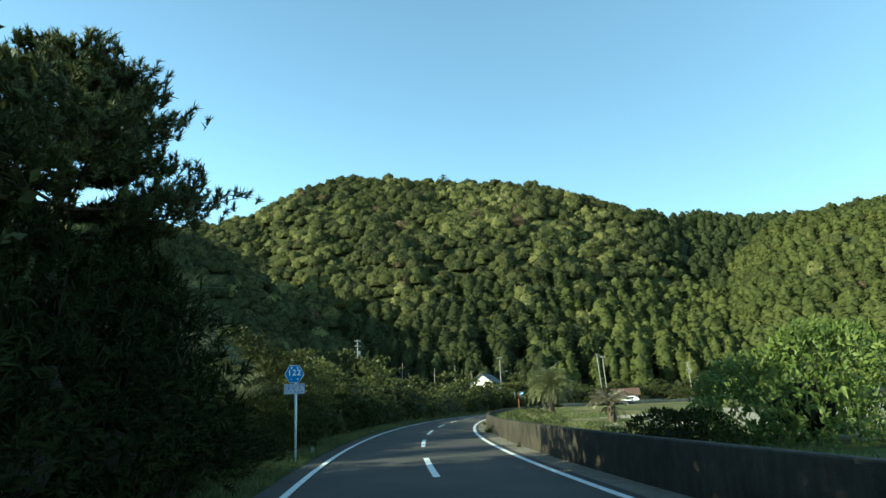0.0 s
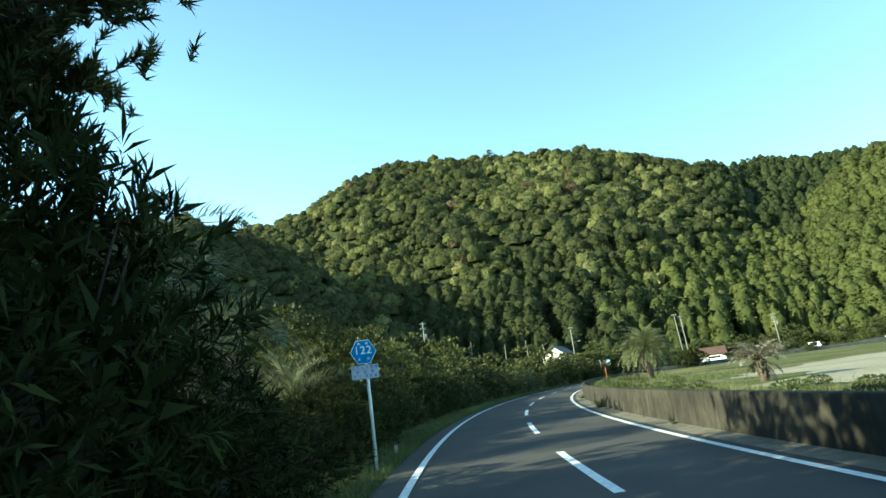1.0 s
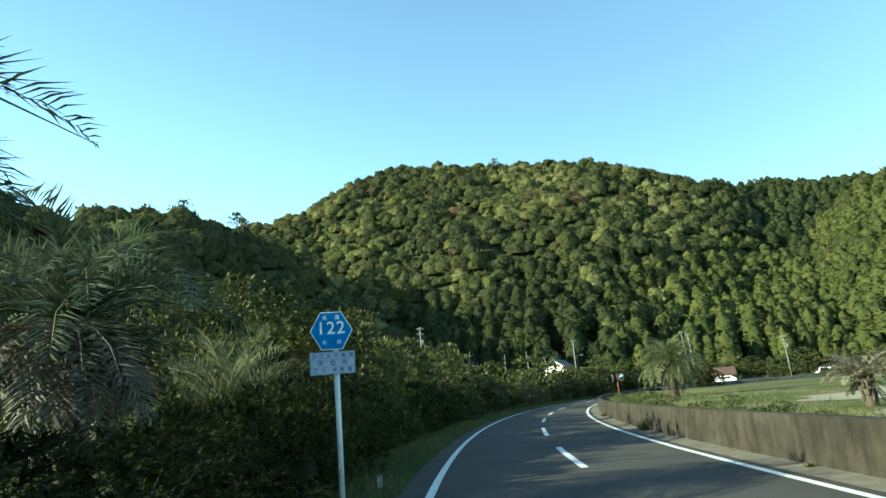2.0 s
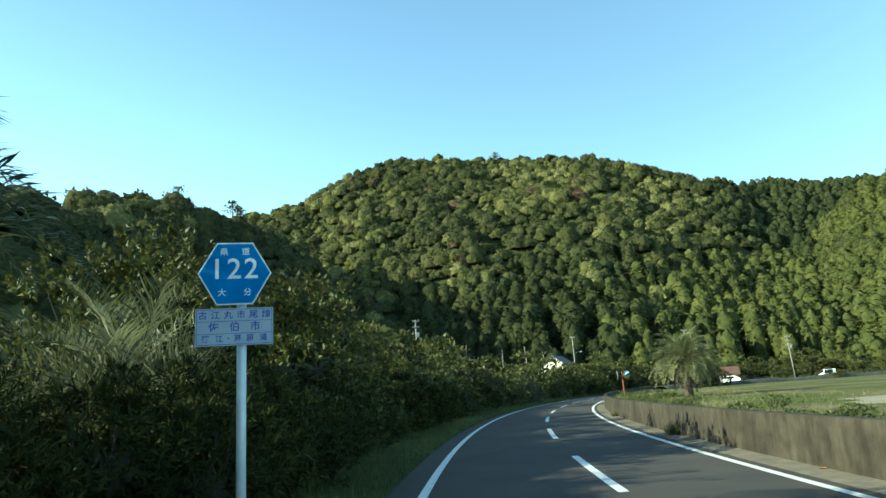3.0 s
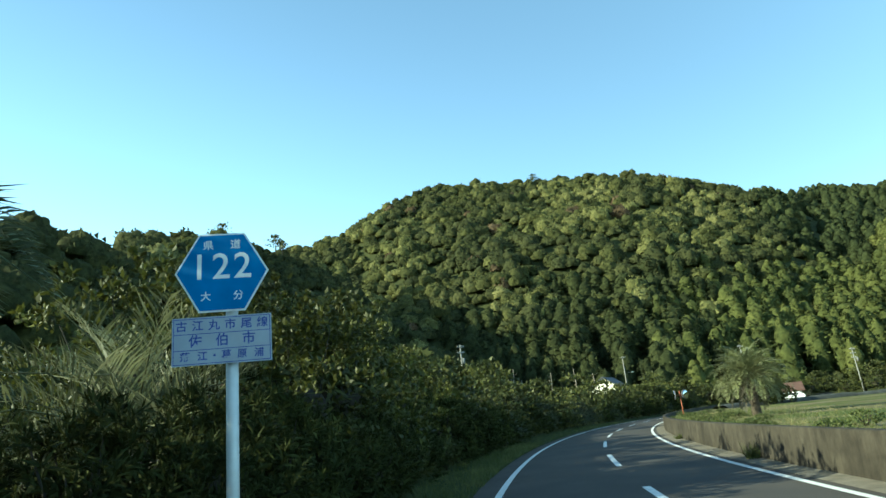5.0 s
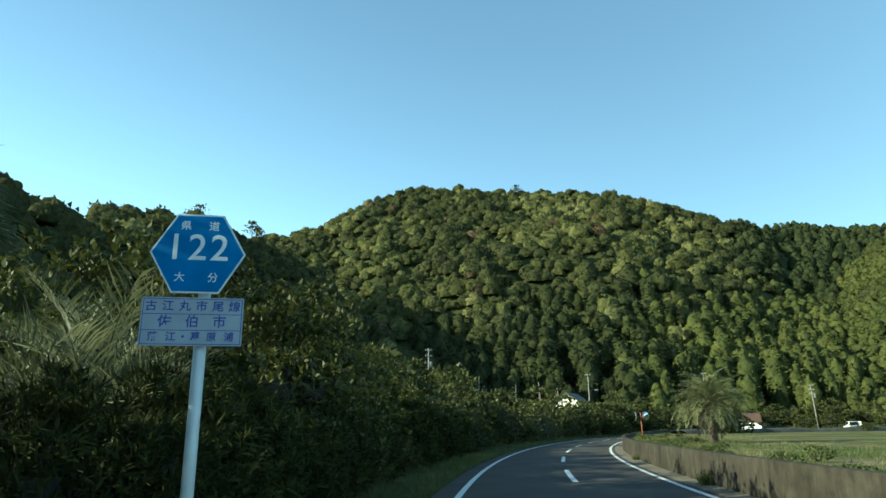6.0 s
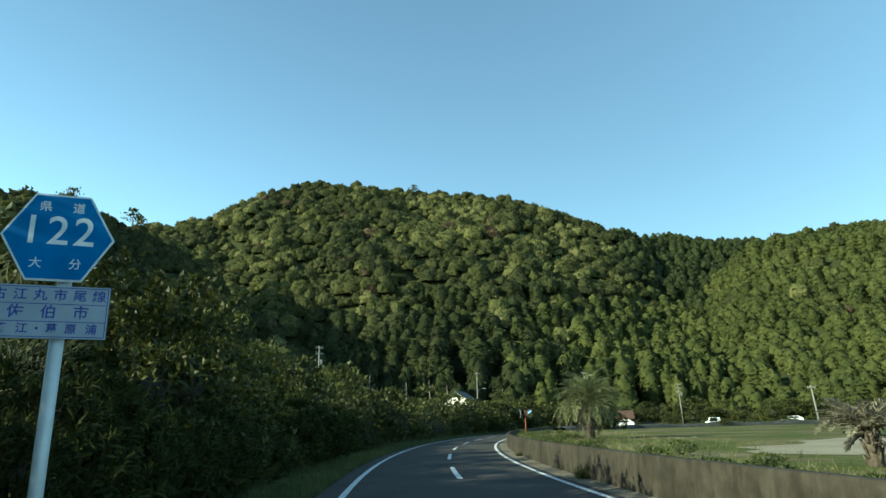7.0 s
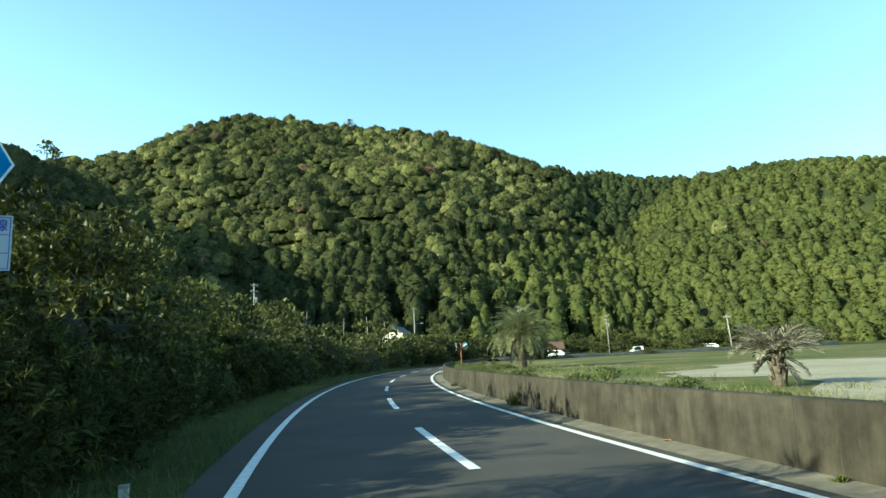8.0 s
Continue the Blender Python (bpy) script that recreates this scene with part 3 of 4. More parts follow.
    # Taller bushes out of view, added to shade the near road and wall.
    for x, y, q, t in ((-7.5, 2.0, 1.3, 1.3), (-7.4, 5.4, 1.25, 1.3), (-11.5, 4.0, 1.5, 1.2), (-13.0, 0.0, 1.7, 1.15), (-11.0, -4.5, 1.6, 1.2), (-12.5, -9.0, 1.7, 1.2), (-11.5, -14.0, 1.6, 1.2), (-12.5, -19.0, 1.7, 1.2), (-8.8, 4.4, 1.4, 1.25), (-8.8, 1.8, 1.5, 1.25), (-8.6, -1.0, 1.5, 1.25), (-8.6, -4.0, 1.5, 1.2), (-8.8, -9.0, 1.4, 1.2), (-9.6, 8.0, 1.4, 1.2), (-10.4, 11.0, 1.3, 1.15)):
        put(broad[rng.integers(4)], x, y, 0.1, rng.uniform(0, 360), q, t)
    for x, y, q in ((3.5, 146, 1.0), (7.4, 149, 0.8), (10.6, 150, 0.95), (14.0, 148, 1.1), (33.0, 146, 0.8), (38.5, 147, 0.6), (43.5, 146, 0.7), (51.0, 148, 0.9), (57.0, 150, 0.8)):
        put((grey if x > 30 and q < 0.75 else light)[rng.integers(3)], x, y, 0.1, rng.uniform(0, 360), q, rng.uniform(0.7, 0.95))
    for x, y, h in ((-8.0, 26.6, 4.4), (-7.7, 29.4, 4.6), (-7.9, 32.4, 4.4), (-7.7, 35.5, 4.1), (-7.7, 38.4, 3.8), (-7.5, 41.6, 3.7), (-7.3, 45.2, 3.5), (-6.9, 49.6, 3.4), (-6.3, 55.0, 3.2)):
        put((broad if y < 40 else light)[rng.integers(3)], x, y, 0.1, rng.uniform(0, 360), h / (4.8 if y < 40 else 4.4) * rng.uniform(0.85, 0.95), rng.uniform(1.05, 1.15))
    for x, y in ((-13.5, 111.0), (-16.5, 112.5), (-19.0, 111.0)):
        put(light[rng.integers(3)], x, y, 0.6, rng.uniform(0, 360), 2.0, 1.2)
    for x, y, q in ((-6.7, 19.0, 0.72), (-6.3, 20.3, 0.78), (-6.1, 21.6, 0.82), (-5.9, 22.9, 0.84), (-5.9, 24.3, 0.88), (-6.9, 21.0, 0.85), (-6.9, 24.6, 0.95), (-5.6, 20.8, 0.6), (-5.7, 26.0, 0.8)):
        put(ol[rng.integers(3)], x, y, 0.08, rng.uniform(0, 360), q, rng.uniform(0.9, 1.08))
    for x, y, h in ((-9.6, 25.6, 4.8), (-8.9, 28.4, 5.0), (-6.7, 25.6, 3.7), (-6.9, 28.0, 4.0), (-10.5, 31.0, 5.0)):
        put(broad[rng.integers(4)], x, y, 0.1, rng.uniform(0, 360), h / 4.8 * 0.95, 1.05)
    put(broad[1], -8.4, 9.4, 0.1, 70, 0.95, 1.05)
    for k in range(16):
        u = 0.3 + 0.7 * k / 15
        put((grey if k % 3 == 0 else light)[rng.integers(3)], 16 + 74 * u + rng.uniform(-1.5, 1.5), 96.5 + 30 * u + rng.uniform(-1, 2), 0.0, rng.uniform(0, 360), rng.uniform(0.28, 0.55), rng.uniform(0.7, 1.0))
    put(dark[0], 23.6, 98.6, 0.1, 40, 0.95)
    put(dark[1], 21.6, 97.0, 0.1, 140, 0.85)
    for o in ol + olfar + tall + broad + light + dark + grey:
        drop(o)


NEEDLE_T = (np.array([[-0.5, 0, 0], [0.5, 0, 0], [0, 1, 0]]), np.array([[0, 1, 2]]))


def pine(x, y, height):
    """A pine with flat pads of needle tufts on whorled limbs."""
    rng = np.random.default_rng(5)
    ob = thing("pine_tree", "dark pine tree with candle-tipped needle tufts", "tree", (x, y, 0))
    trunk = [(0.14 * math.sin(i * 0.7), 0.10 * math.cos(i * 0.9), height * 0.97 * i / 9) for i in range(10)]
    wood = [tube(trunk, [0.13 * (1 - i / 10.5) + 0.012 for i in range(10)], 9)]
    tp, tw = [], []
    for i in range(42):
        u = 0.60 + 0.39 * (i // 7 + rng.uniform(-0.12, 0.12)) / 5.4
        b = np.array([0.06, 0.05, height * u])
        a = -0.25 + (i % 7) * 0.898 + (i // 7) * 0.37 + rng.uniform(-0.2, 0.2)
        reach = float(np.interp(u, [0.58, 0.64, 0.77, 0.9, 1.0], [2.9, 3.0, 1.85, 1.2, 0.65])) * rng.uniform(0.72, 1.05) * (1 - 0.55 * max(0.0, math.sin(a + 0.5)))
        out = np.array([math.cos(a), math.sin(a), 0])
        at = lambda t: b + out * reach * t + [0, 0, reach * (0.02 * t + 0.15 * t * t)]
        wood.append(tube([at(t) for t in (0, 0.3, 0.65, 1)], [0.036, 0.026, 0.016, 0.006], 5))
        for k in range(11):
            t = 0.28 + 0.72 * (k + rng.uniform(0, 1)) / 11
            q = at(t)
            side = np.cross(out, [0, 0, 1]) * (1 if k % 2 else -1)
            w = out * 0.7 + side * rng.uniform(0.4, 1.0) + [0, 0, 0.2]
            w = w / np.linalg.norm(w) * (0.25 + reach * 0.24) * rng.uniform(0.6, 1.1)
            wood.append(tube([q, q + w * 0.5 + [0, 0, 0.02], q + w + [0, 0, 0.07]], [0.012, 0.008, 0.004], 4))
            for m in range(11):
                f = rng.uniform(0.2, 1.1)
                tp.append(q + w * f + [0, 0, 0.07 * f * f] + rng.normal(size=3) * [0.12, 0.12, 0.03])
                tw.append(w / np.linalg.norm(w) * 0.45 + [0, 0, 0.75] + rng.normal(size=3) * 0.3)
    tp, tw = np.array(tp), np.array(tw)
    n = len(tp)
    needles = []
    for m in range(30):
        w = tw / np.linalg.norm(tw, axis=1, keepdims=True) + rng.normal(size=tw.shape) * 0.6
        L = rng.uniform(0.08, 0.145, n)
        needles.append(spread(*NEEDLE_T, tp + tw * 0.10 * rng.uniform(-0.4, 1, (n, 1)), frames_of(w, rng), np.stack([np.full(n, 0.024), L, L], 1)))
    part("trunk", join(*wood), BARK, ob)
    part("crown", join(*needles), NEEDLE, ob)
    top = rng.choice(n, n // 5, replace=False)
    c = part("candle", spread(*LEAF, tp[top] + [0, 0, 0.08], frames_of(np.tile([0, 0, 1.0], (len(top), 1)) + rng.normal(size=(len(top), 3)) * 0.15, rng), np.stack([np.full(len(top), 0.022)] + [rng.uniform(0.1, 0.2, len(top))] * 2, 1)), DRYLEAF, ob, "pale new shoots")
    tagged(c, kind="stuff")
    return ob


def frond(rng, az, rise, length, droop, pairs=30, leaflet=0.5, width=0.028, fold=0.7):
    """A feather frond: its midrib and leaflets."""
    out = np.array([math.cos(az), math.sin(az), 0.0])
    up = np.array([0, 0, 1.0])
    t = np.linspace(0, 1, pairs)
    ang = rise - droop * t ** 1.4
    step = length / pairs
    c = np.cumsum((np.cos(ang)[:, None] * out + np.sin(ang)[:, None] * up) * step, 0)
    way = np.cos(ang)[:, None] * out + np.sin(ang)[:, None] * up
    side = np.cross(out, up)
    rib = tube([c[0] * 0, c[pairs // 3], c[2 * pairs // 3], c[-1]], [0.022, 0.016, 0.010, 0.003], 4)
    rows = []
    for sgn in (-1, 1):
        L = leaflet * np.sin(np.pi * (0.12 + 0.86 * t)) ** 0.6 * rng.uniform(0.8, 1.15, pairs)
        nrm = np.cross(side, way)
        w = way * 0.75 + side * sgn * 0.75 + nrm * fold * 0.6 + rng.normal(size=way.shape) * 0.12
        rows.append(spread(*LEAF, c[t > 0.12], facing(w, nrm + rng.normal(size=way.shape) * 0.2)[t > 0.12], np.stack([np.full(pairs, width), L, L], 1)[t > 0.12]))
    return rib, join(*rows)


def palm(x, y, z, trunk_h, fronds, length, seed, label, leafm=PALMLEAF, rise=(0.35, 1.35), droop=1.5, dry=6, leaflet=0.5, trunk_r=0.17, group="", width=0.032, fold=0.7, pairs=30):
    rng = np.random.default_rng(seed)
    ob = thing("palm_tree", label, "palm", (x, y, z), 0, group)
    bits = [tube([(0, 0, -0.2), (0.03, 0, trunk_h * 0.5), (0.0, 0.02, trunk_h)], [trunk_r * 1.15, trunk_r, trunk_r * 0.9], 10)]
    for k in range(int(trunk_h * 26)):
        a, h = k * 2.4, trunk_h * (k + 1) / (trunk_h * 26)
        b = np.array([math.cos(a) * trunk_r * 0.85, math.sin(a) * trunk_r * 0.85, h])
        bits.append(tube([b, b * [1.25, 1.25, 1] + [0, 0, 0.08], b * [1.6, 1.6, 1] + [0, 0, 0.2]], [0.045, 0.035, 0.015], 4))
    part("trunk", join(*bits), BARK, ob)
    for k in range(fronds):
        u = k / max(1, fronds - 1)
        rib, lv = frond(rng, k * 2.399 + rng.uniform(-0.2, 0.2), rise[1] + (rise[0] - rise[1]) * u ** 0.8, length * rng.uniform(0.85, 1.1), droop * rng.uniform(0.8, 1.2), pairs, leaflet, width, fold)
        f = part("frond", join(rib, lv), leafm, ob)
        f.location = (0, 0, trunk_h)
    for k in range(dry):
        rib, lv = frond(rng, rng.uniform(0, 6.28), rng.uniform(-1.0, 0.0), length * rng.uniform(0.55, 0.95), 0.9, leaflet=leaflet * 0.8, width=width)
        f = part("dead_frond", join(rib, lv), DRYLEAF, ob, "withered hanging frond")
        f.location = (0, 0, trunk_h - 0.05)
    return ob


def grass_stuff(name, label, spots, material, lo, hi, seed, width=0.012, lean=0.35):
    rng = np.random.default_rng(seed)
    n = len(spots)
    L = rng.uniform(lo, hi, n)
    way = np.stack([rng.normal(size=n) * lean, rng.normal(size=n) * lean, np.ones(n)], 1)
    g = spread(*BLADE, spots, frames_of(way, rng), np.stack([np.full(n, width), L, L], 1))
    return tagged(part(name, g, material), label, "grass", kind="stuff")


def spots_along(rng, n, s0, s1, o0, o1, z, clump=0.0):
    o0, o1 = min(o0, o1), max(o0, o1)
    s, o = rng.uniform(s0, s1, n), rng.uniform(o0, o1, n)
    if clump:
        c = rng.integers(0, max(1, n // 30), n)
        cs, co = rng.uniform(s0, s1, n), rng.uniform(o0, o1, n)
        s, o = cs[c] + rng.normal(size=n) * clump, np.clip(co[c] + rng.normal(size=n) * clump, o0, o1)
    a = s / R_ROAD
    return np.stack([ROAD_CX - (R_ROAD - o) * np.cos(a), ROAD_Y + (R_ROAD - o) * np.sin(a), np.full(n, z)], 1)


hedges()
pine(-5.6, 8.9, 6.7)
palm(-6.6, 13.1, 0.1, 3.0, 30, 2.3, 3, "feather palm with arching grey-green fronds and withered skirt", droop=1.6, dry=22, width=0.024, leaflet=0.55, pairs=46)
palm(-7.6, 18.2, 0.1, 2.75, 34, 2.1, 4, "bushy feather palm with grey-green fronds and brown skirt", droop=1.7, dry=46, width=0.026, leaflet=0.55, pairs=42)
palm(-7.4, 22.4, 0.1, 1.35, 26, 2.0, 6, "low pale feather palm with stiff upright sunlit fronds", droop=1.1, dry=10, rise=(0.3, 1.5), width=0.026, leaflet=0.6, leafm=PALEPALM, fold=1.3)
palm(8.6, 55.6, 0.3, 2.2, 96, 2.5, 8, "round-crowned grey-green palm standing in the field", droop=1.35, dry=8, rise=(-0.2, 1.55), trunk_r=0.22, leaflet=0.5, width=0.05, leafm=FIELDPALM)
palm(7.1, 29.0, 0.35, 0.75, 34, 1.15, 9, "stunted dying palm with withered drooping fronds", GREYFROND, (0.35, 1.1), 1.05, 4, 0.26, 0.15, width=0.04)

_r = np.random.default_rng(77)
grass_stuff("verge_grass", "short green grass on the roadside verge", np.concatenate([spots_along(_r, 9000, -28, 20, -3.3, -4.9, 0.03), spots_along(_r, 4000, 10, 60, -3.3, -5.2, 0.03)]), GRASSM, 0.06, 0.3, 1, 0.012, 0.5)
def off_sand(p):
    return p[np.hypot((p[:, 0] - 20.8 - 0.45 * (p[:, 1] - 34.0)) / 13.7, (p[:, 1] - 34.0) / 12.7) > 0.95 + 0.12 * np.sin(p[:, 1] * 1.3)]


grass_stuff("field_weeds", "low green weeds and grass behind the wall", off_sand(np.concatenate([spots_along(_r, 11000, -28, 45, 3.5, 5.6, 0.38, 0.3), spots_along(_r, 6000, -15, 60, 4, 10, 0.33, 0.5)])), WEEDM, 0.08, 0.34, 2, 0.02, 0.7)
grass_stuff("dry_grass", "straw-coloured dry grass behind the wall", off_sand(np.concatenate([spots_along(_r, 8000, -28, 45, 3.5, 7.0, 0.38, 0.3), spots_along(_r, 7000, -15, 60, 5, 14, 0.33, 0.6)])), STRAW, 0.06, 0.28, 3, 0.012, 0.8)
broadweed = shrub("leafy green weed clump behind the wall", "weed", "weeds behind the wall", WEEDM, 93, name="weed", width=0.9, height=0.6, leaves=420, length=0.13, slim=0.4, core=False)
for k in range(44):
    s = -18 + 1.6 * k + _r.uniform(-0.8, 0.8)
    put(broadweed, *road(s, _r.uniform(3.9, 7.5)), 0.36, _r.uniform(0, 360), _r.uniform(0.4, 1.0), _r.uniform(0.45, 0.9))
drop(broadweed)

fresh = shrub("young tree with fresh bright green leaves behind the wall", "tree", "", FRESH, 91, name="young_tree", width=3.3, height=2.2, leaves=13000, length=0.115, slim=0.42, whorl=6)
put(fresh, 7.2, 13.4, -0.12, 0, 1.06, 1.27)
drop(fresh)
weed = shrub("low dark bramble bush behind the wall", "shrub", "brambles behind the wall", OLEANDER, 92, name="bramble", width=2.4, height=1.1, leaves=2500, length=0.14, slim=0.4)
put(weed, 4.55, 13.2, 0.3, 20, 0.72, 1.1)
drop(weed)


# ---- woods on the hills ----
def dome_crown(rng, fine):
    """A broad crown of many rounded leaf masses, with loose leaf sprays on it."""
    V, F = ICO4 if fine else ICO3
    c = rng.normal(size=(26, 3))
    c[:, 2] = np.abs(c[:, 2]) * 0.9 - 0.25
    c /= np.linalg.norm(c, axis=1, keepdims=True)
    ang = np.arccos(np.clip(V @ c.T, -1, 1))
    wide = rng.uniform(0.30, 0.62, 26)
    boss = np.sqrt(np.maximum(0, 1 - (ang / wide) ** 2)) * wide
    r = 0.66 + 0.60 * boss.max(1) + rng.normal(size=len(V)) * 0.06
    size = np.array([1.0, rng.uniform(0.85, 1.1), rng.uniform(0.8, 1.0)])
    W = V * r[:, None] * size
    keep = V[F].mean(1)[:, 2] > -0.3
    n = 320 if fine else 140
    pick = rng.choice(np.nonzero(keep)[0], n)
    w = rng.dirichlet((1, 1, 1), n)
    P = (W[F[pick]] * w[:, :, None]).sum(1)
    N = P / np.linalg.norm(P, axis=1, keepdims=True)
    L = rng.uniform(0.05, 0.09, n) if fine else rng.uniform(0.14, 0.32, n)
    leaves = spread(*FLAKE, P * 0.98, facing(rng.normal(size=P.shape) + N * 0.55 + [0, 0, 0.1], N + rng.normal(size=P.shape) * 0.9, rng), np.stack([L * 0.8, L, L], 1))
    return join((W, F[keep]), leaves)


def cedar_crown(rng, blunt):
    """A column of drooping boughs that overlap from the tip down."""
    hs = np.array([0.06, 0.16, 0.28, 0.4, 0.52, 0.64, 0.76, 0.87, 0.95, 1.0])
    rs = np.array([0.115, 0.15, 0.162, 0.16, 0.152, 0.14, 0.115, 0.085, 0.048, 0.01]) if blunt else np.array([0.08, 0.115, 0.132, 0.13, 0.12, 0.105, 0.085, 0.06, 0.032, 0.005])
    V, F = tube([(rng.normal() * 0.006, rng.normal() * 0.006, h) for h in hs], rs * 0.9, 7)
    V = V + rng.normal(size=V.shape) * [0.016, 0.016, 0.014]
    n = 110
    h = 0.06 + 0.93 * np.sqrt(rng.uniform(0, 1, n)) * 0.5 + 0.93 * rng.uniform(0, 1, n) * 0.5
    a, r = rng.uniform(0, 6.283, n), np.interp(h, hs, rs)
    out = np.stack([np.cos(a), np.sin(a), np.zeros(n)], 1)
    P = out * (r * rng.uniform(0.72, 1.0, n))[:, None] + np.stack([np.zeros(n), np.zeros(n), h], 1)
    L = rng.uniform(0.05, 0.10, n) * (1.1 - 0.5 * h)
    W = out * 0.7 + np.stack([np.zeros(n), np.zeros(n), rng.uniform(-0.7, 0.6, n)], 1) + rng.normal(size=P.shape) * 0.25
    return join((V, F), spread(*FLAKE, P, facing(W, out + [0, 0, 0.6] + rng.normal(size=P.shape) * 0.35, rng), np.stack([L * 0.85, L, L], 1)))


class Stand:
    """Many trees of one kind, gathered into one mesh."""

    def __init__(self):
        self.v, self.f, self.n = [], [], 0

    def plant(self, tree, scale, at, rng):
        a = rng.uniform(0, 6.283)
        c, q = math.cos(a), math.sin(a)
        self.v.append(tree[0] @ np.array([[c, q, 0], [-q, c, 0], [0, 0, 1]]) * scale + at)
        self.f.append(tree[1] + self.n)
        self.n += len(tree[0])

    def finish(self, name, label, category, material):
        if self.n:
            tagged(part(name, (np.concatenate(self.v), np.concatenate(self.f)), material), label, category, kind="stuff")


def woods():
    rng = np.random.default_rng(21)
    domes, near_domes = [dome_crown(rng, False) for _ in range(14)], [dome_crown(rng, True) for _ in range(4)]
    sharp, blunt = [cedar_crown(rng, False) for _ in range(8)], [cedar_crown(rng, True) for _ in range(8)]
    pole4 = tube([(0, 0, 0), (0, 0, 1)], [1, 0.7], 4)
    oak, chinquapin, camphor, faded, cedar, cypress, plantation, trunks = (Stand() for _ in range(8))
    spots, r = [], 48.0
    while r < 570:
        gap = 4.3 if r < 120 else 4.5
        for az in np.arange(-50, 54, math.degrees(gap / r)):
            spots.append((math.radians(az + rng.uniform(-0.8, 0.8) * math.degrees(gap / r)), r + rng.uniform(-3.6, 3.6)))
        r += gap * 0.92
    spots = np.array(spots)
    x, y = HILL_C[0] + spots[:, 1] * np.sin(spots[:, 0]), HILL_C[1] + spots[:, 1] * np.cos(spots[:, 0])
    z, u, az, dist, which = land(x, y)
    for i in np.nonzero((u > 0.0) & (u < 1.04))[0]:
        at = np.array([x[i], y[i], z[i]])
        species = noise.noise(Vector((x[i] * 0.022, y[i] * 0.022, 3.0))) + 0.30 * rng.normal()
        if which[i] == 0 and az[i] > 20.2 + 1.2 * math.sin(dist[i] * 0.03) and dist[i] > 300:
            if rng.uniform() < 0.58 or dist[i] > 545:
                continue
            h = rng.uniform(9.5, 13.0)
            cypress.plant(blunt[rng.integers(8)], (h * 1.75, h * 1.75, h), at - [0, 0, h * 0.32], rng)
            continue
        if which[i] == 0 and (az[i] > 31.5 or az[i] < -25):
            continue
        if which[i] == 2 and rng.uniform() > 0.05 and az[i] > 17 + 9 * u[i]:
            for _ in range(1 if rng.uniform() < 0.4 else 2):
                h = rng.uniform(6.0, 7.5) if u[i] > 0.25 else rng.uniform(7.5, 9.5)
                wide = h * rng.uniform(2.1, 2.7) if u[i] > 0.25 else h * rng.uniform(1.8, 2.3)
                plantation.plant(blunt[rng.integers(8)], (wide, wide, h), at + [rng.uniform(-2, 2), rng.uniform(-2, 2), -h * 0.42], rng)
            continue
        reach = float(np.interp(az[i], [-16, -10, 0, 6, 12, 20, 30], [0.04, 0.13, 0.17, 0.27, 0.27, 0.36, 0.40]))
        if which[i] != 1 and az[i] > -15 and u[i] < reach + 0.05 * math.sin(az[i] * 0.7) + rng.uniform(-0.07, 0.07) and rng.uniform() > 0.07:
            h = rng.uniform(9.5, 14.0) if u[i] < 0.12 else rng.uniform(7.5, 11.0)
            if u[i] < 0.05 and rng.uniform() < 0.3:
                h *= 0.6
            wide = h * rng.uniform(1.25, 1.7) * (1.0 if u[i] < 0.07 else 1.4)
            (plantation if rng.uniform() < (az[i] - 8) / 8 else cedar).plant(sharp[rng.integers(8)] if rng.uniform() < 0.6 else blunt[rng.integers(8)], (wide, wide, h), at - [0, 0, 0.2 if u[i] < 0.07 else 0.25 * h], rng)
            if u[i] < 0.1:
                trunks.plant(pole4, (0.15, 0.15, h * 0.5), at - [0, 0, 0.3], rng)
            continue
        near = dist[i] < 112
        q = rng.choice([1.9, 2.5, 3.2, 4.2], p=[0.26, 0.36, 0.27, 0.11]) * rng.uniform(0.9, 1.1) * (0.8 if u[i] > 0.94 else 1.0)
        tree = near_domes[rng.integers(4)] if near else domes[rng.integers(14)]
        # Crowns on the shaded spur mostly take the dark oak, shade put into colour.
        stand = oak if which[i] == 1 and species < 0.45 else faded if rng.uniform() < 0.012 else chinquapin if species > 0.34 else camphor if species > -0.08 else oak
        stand.plant(tree, (q * 1.12, q * 1.12, q * rng.uniform(1.15, 1.6)), at + [0, 0, q * 0.22], rng)
    for stand, b, d, q in ((chinquapin, 18.5, 186, 3.6), (chinquapin, 10.6, 282, 4.2), (chinquapin, 11.8, 287, 3.8), (chinquapin, 12.4, 280, 3.4), (chinquapin, 11.3, 276, 3.0),
                           (faded, 8.0, 280, 4.0), (faded, 7.4, 286, 3.2), (chinquapin, -16.3, 318, 4.0), (chinquapin, -14.9, 312, 3.8), (chinquapin, -14.2, 318, 3.4), (chinquapin, -0.6, 205, 3.2)):
        px, py = HILL_C[0] + d * math.sin(radians(b)), HILL_C[1] + d * math.cos(radians(b))
        ground = float(land(np.array([px]), np.array([py]))[0][0])
        stand.plant(domes[rng.integers(14)], (q * 1.15, q * 1.15, q * 1.6), np.array([px, py, ground + q * 0.7]), rng)
    oak.finish("oak_woodland", "dense dark green evergreen oak woodland on the hill, also toned for spur shade", "forest", HILLDARK)
    camphor.finish("broadleaf_woodland", "dense mid green evergreen broadleaf woodland covering the hill", "forest", HILLLEAF)
    chinquapin.finish("chinquapin_woodland", "yellow-green flowering broadleaf crowns among the hill woodland", "forest", HILLPALE)
    faded.finish("faded_trees", "scattered brownish half-bare crowns in the woodland", "forest", HILLBROWN)
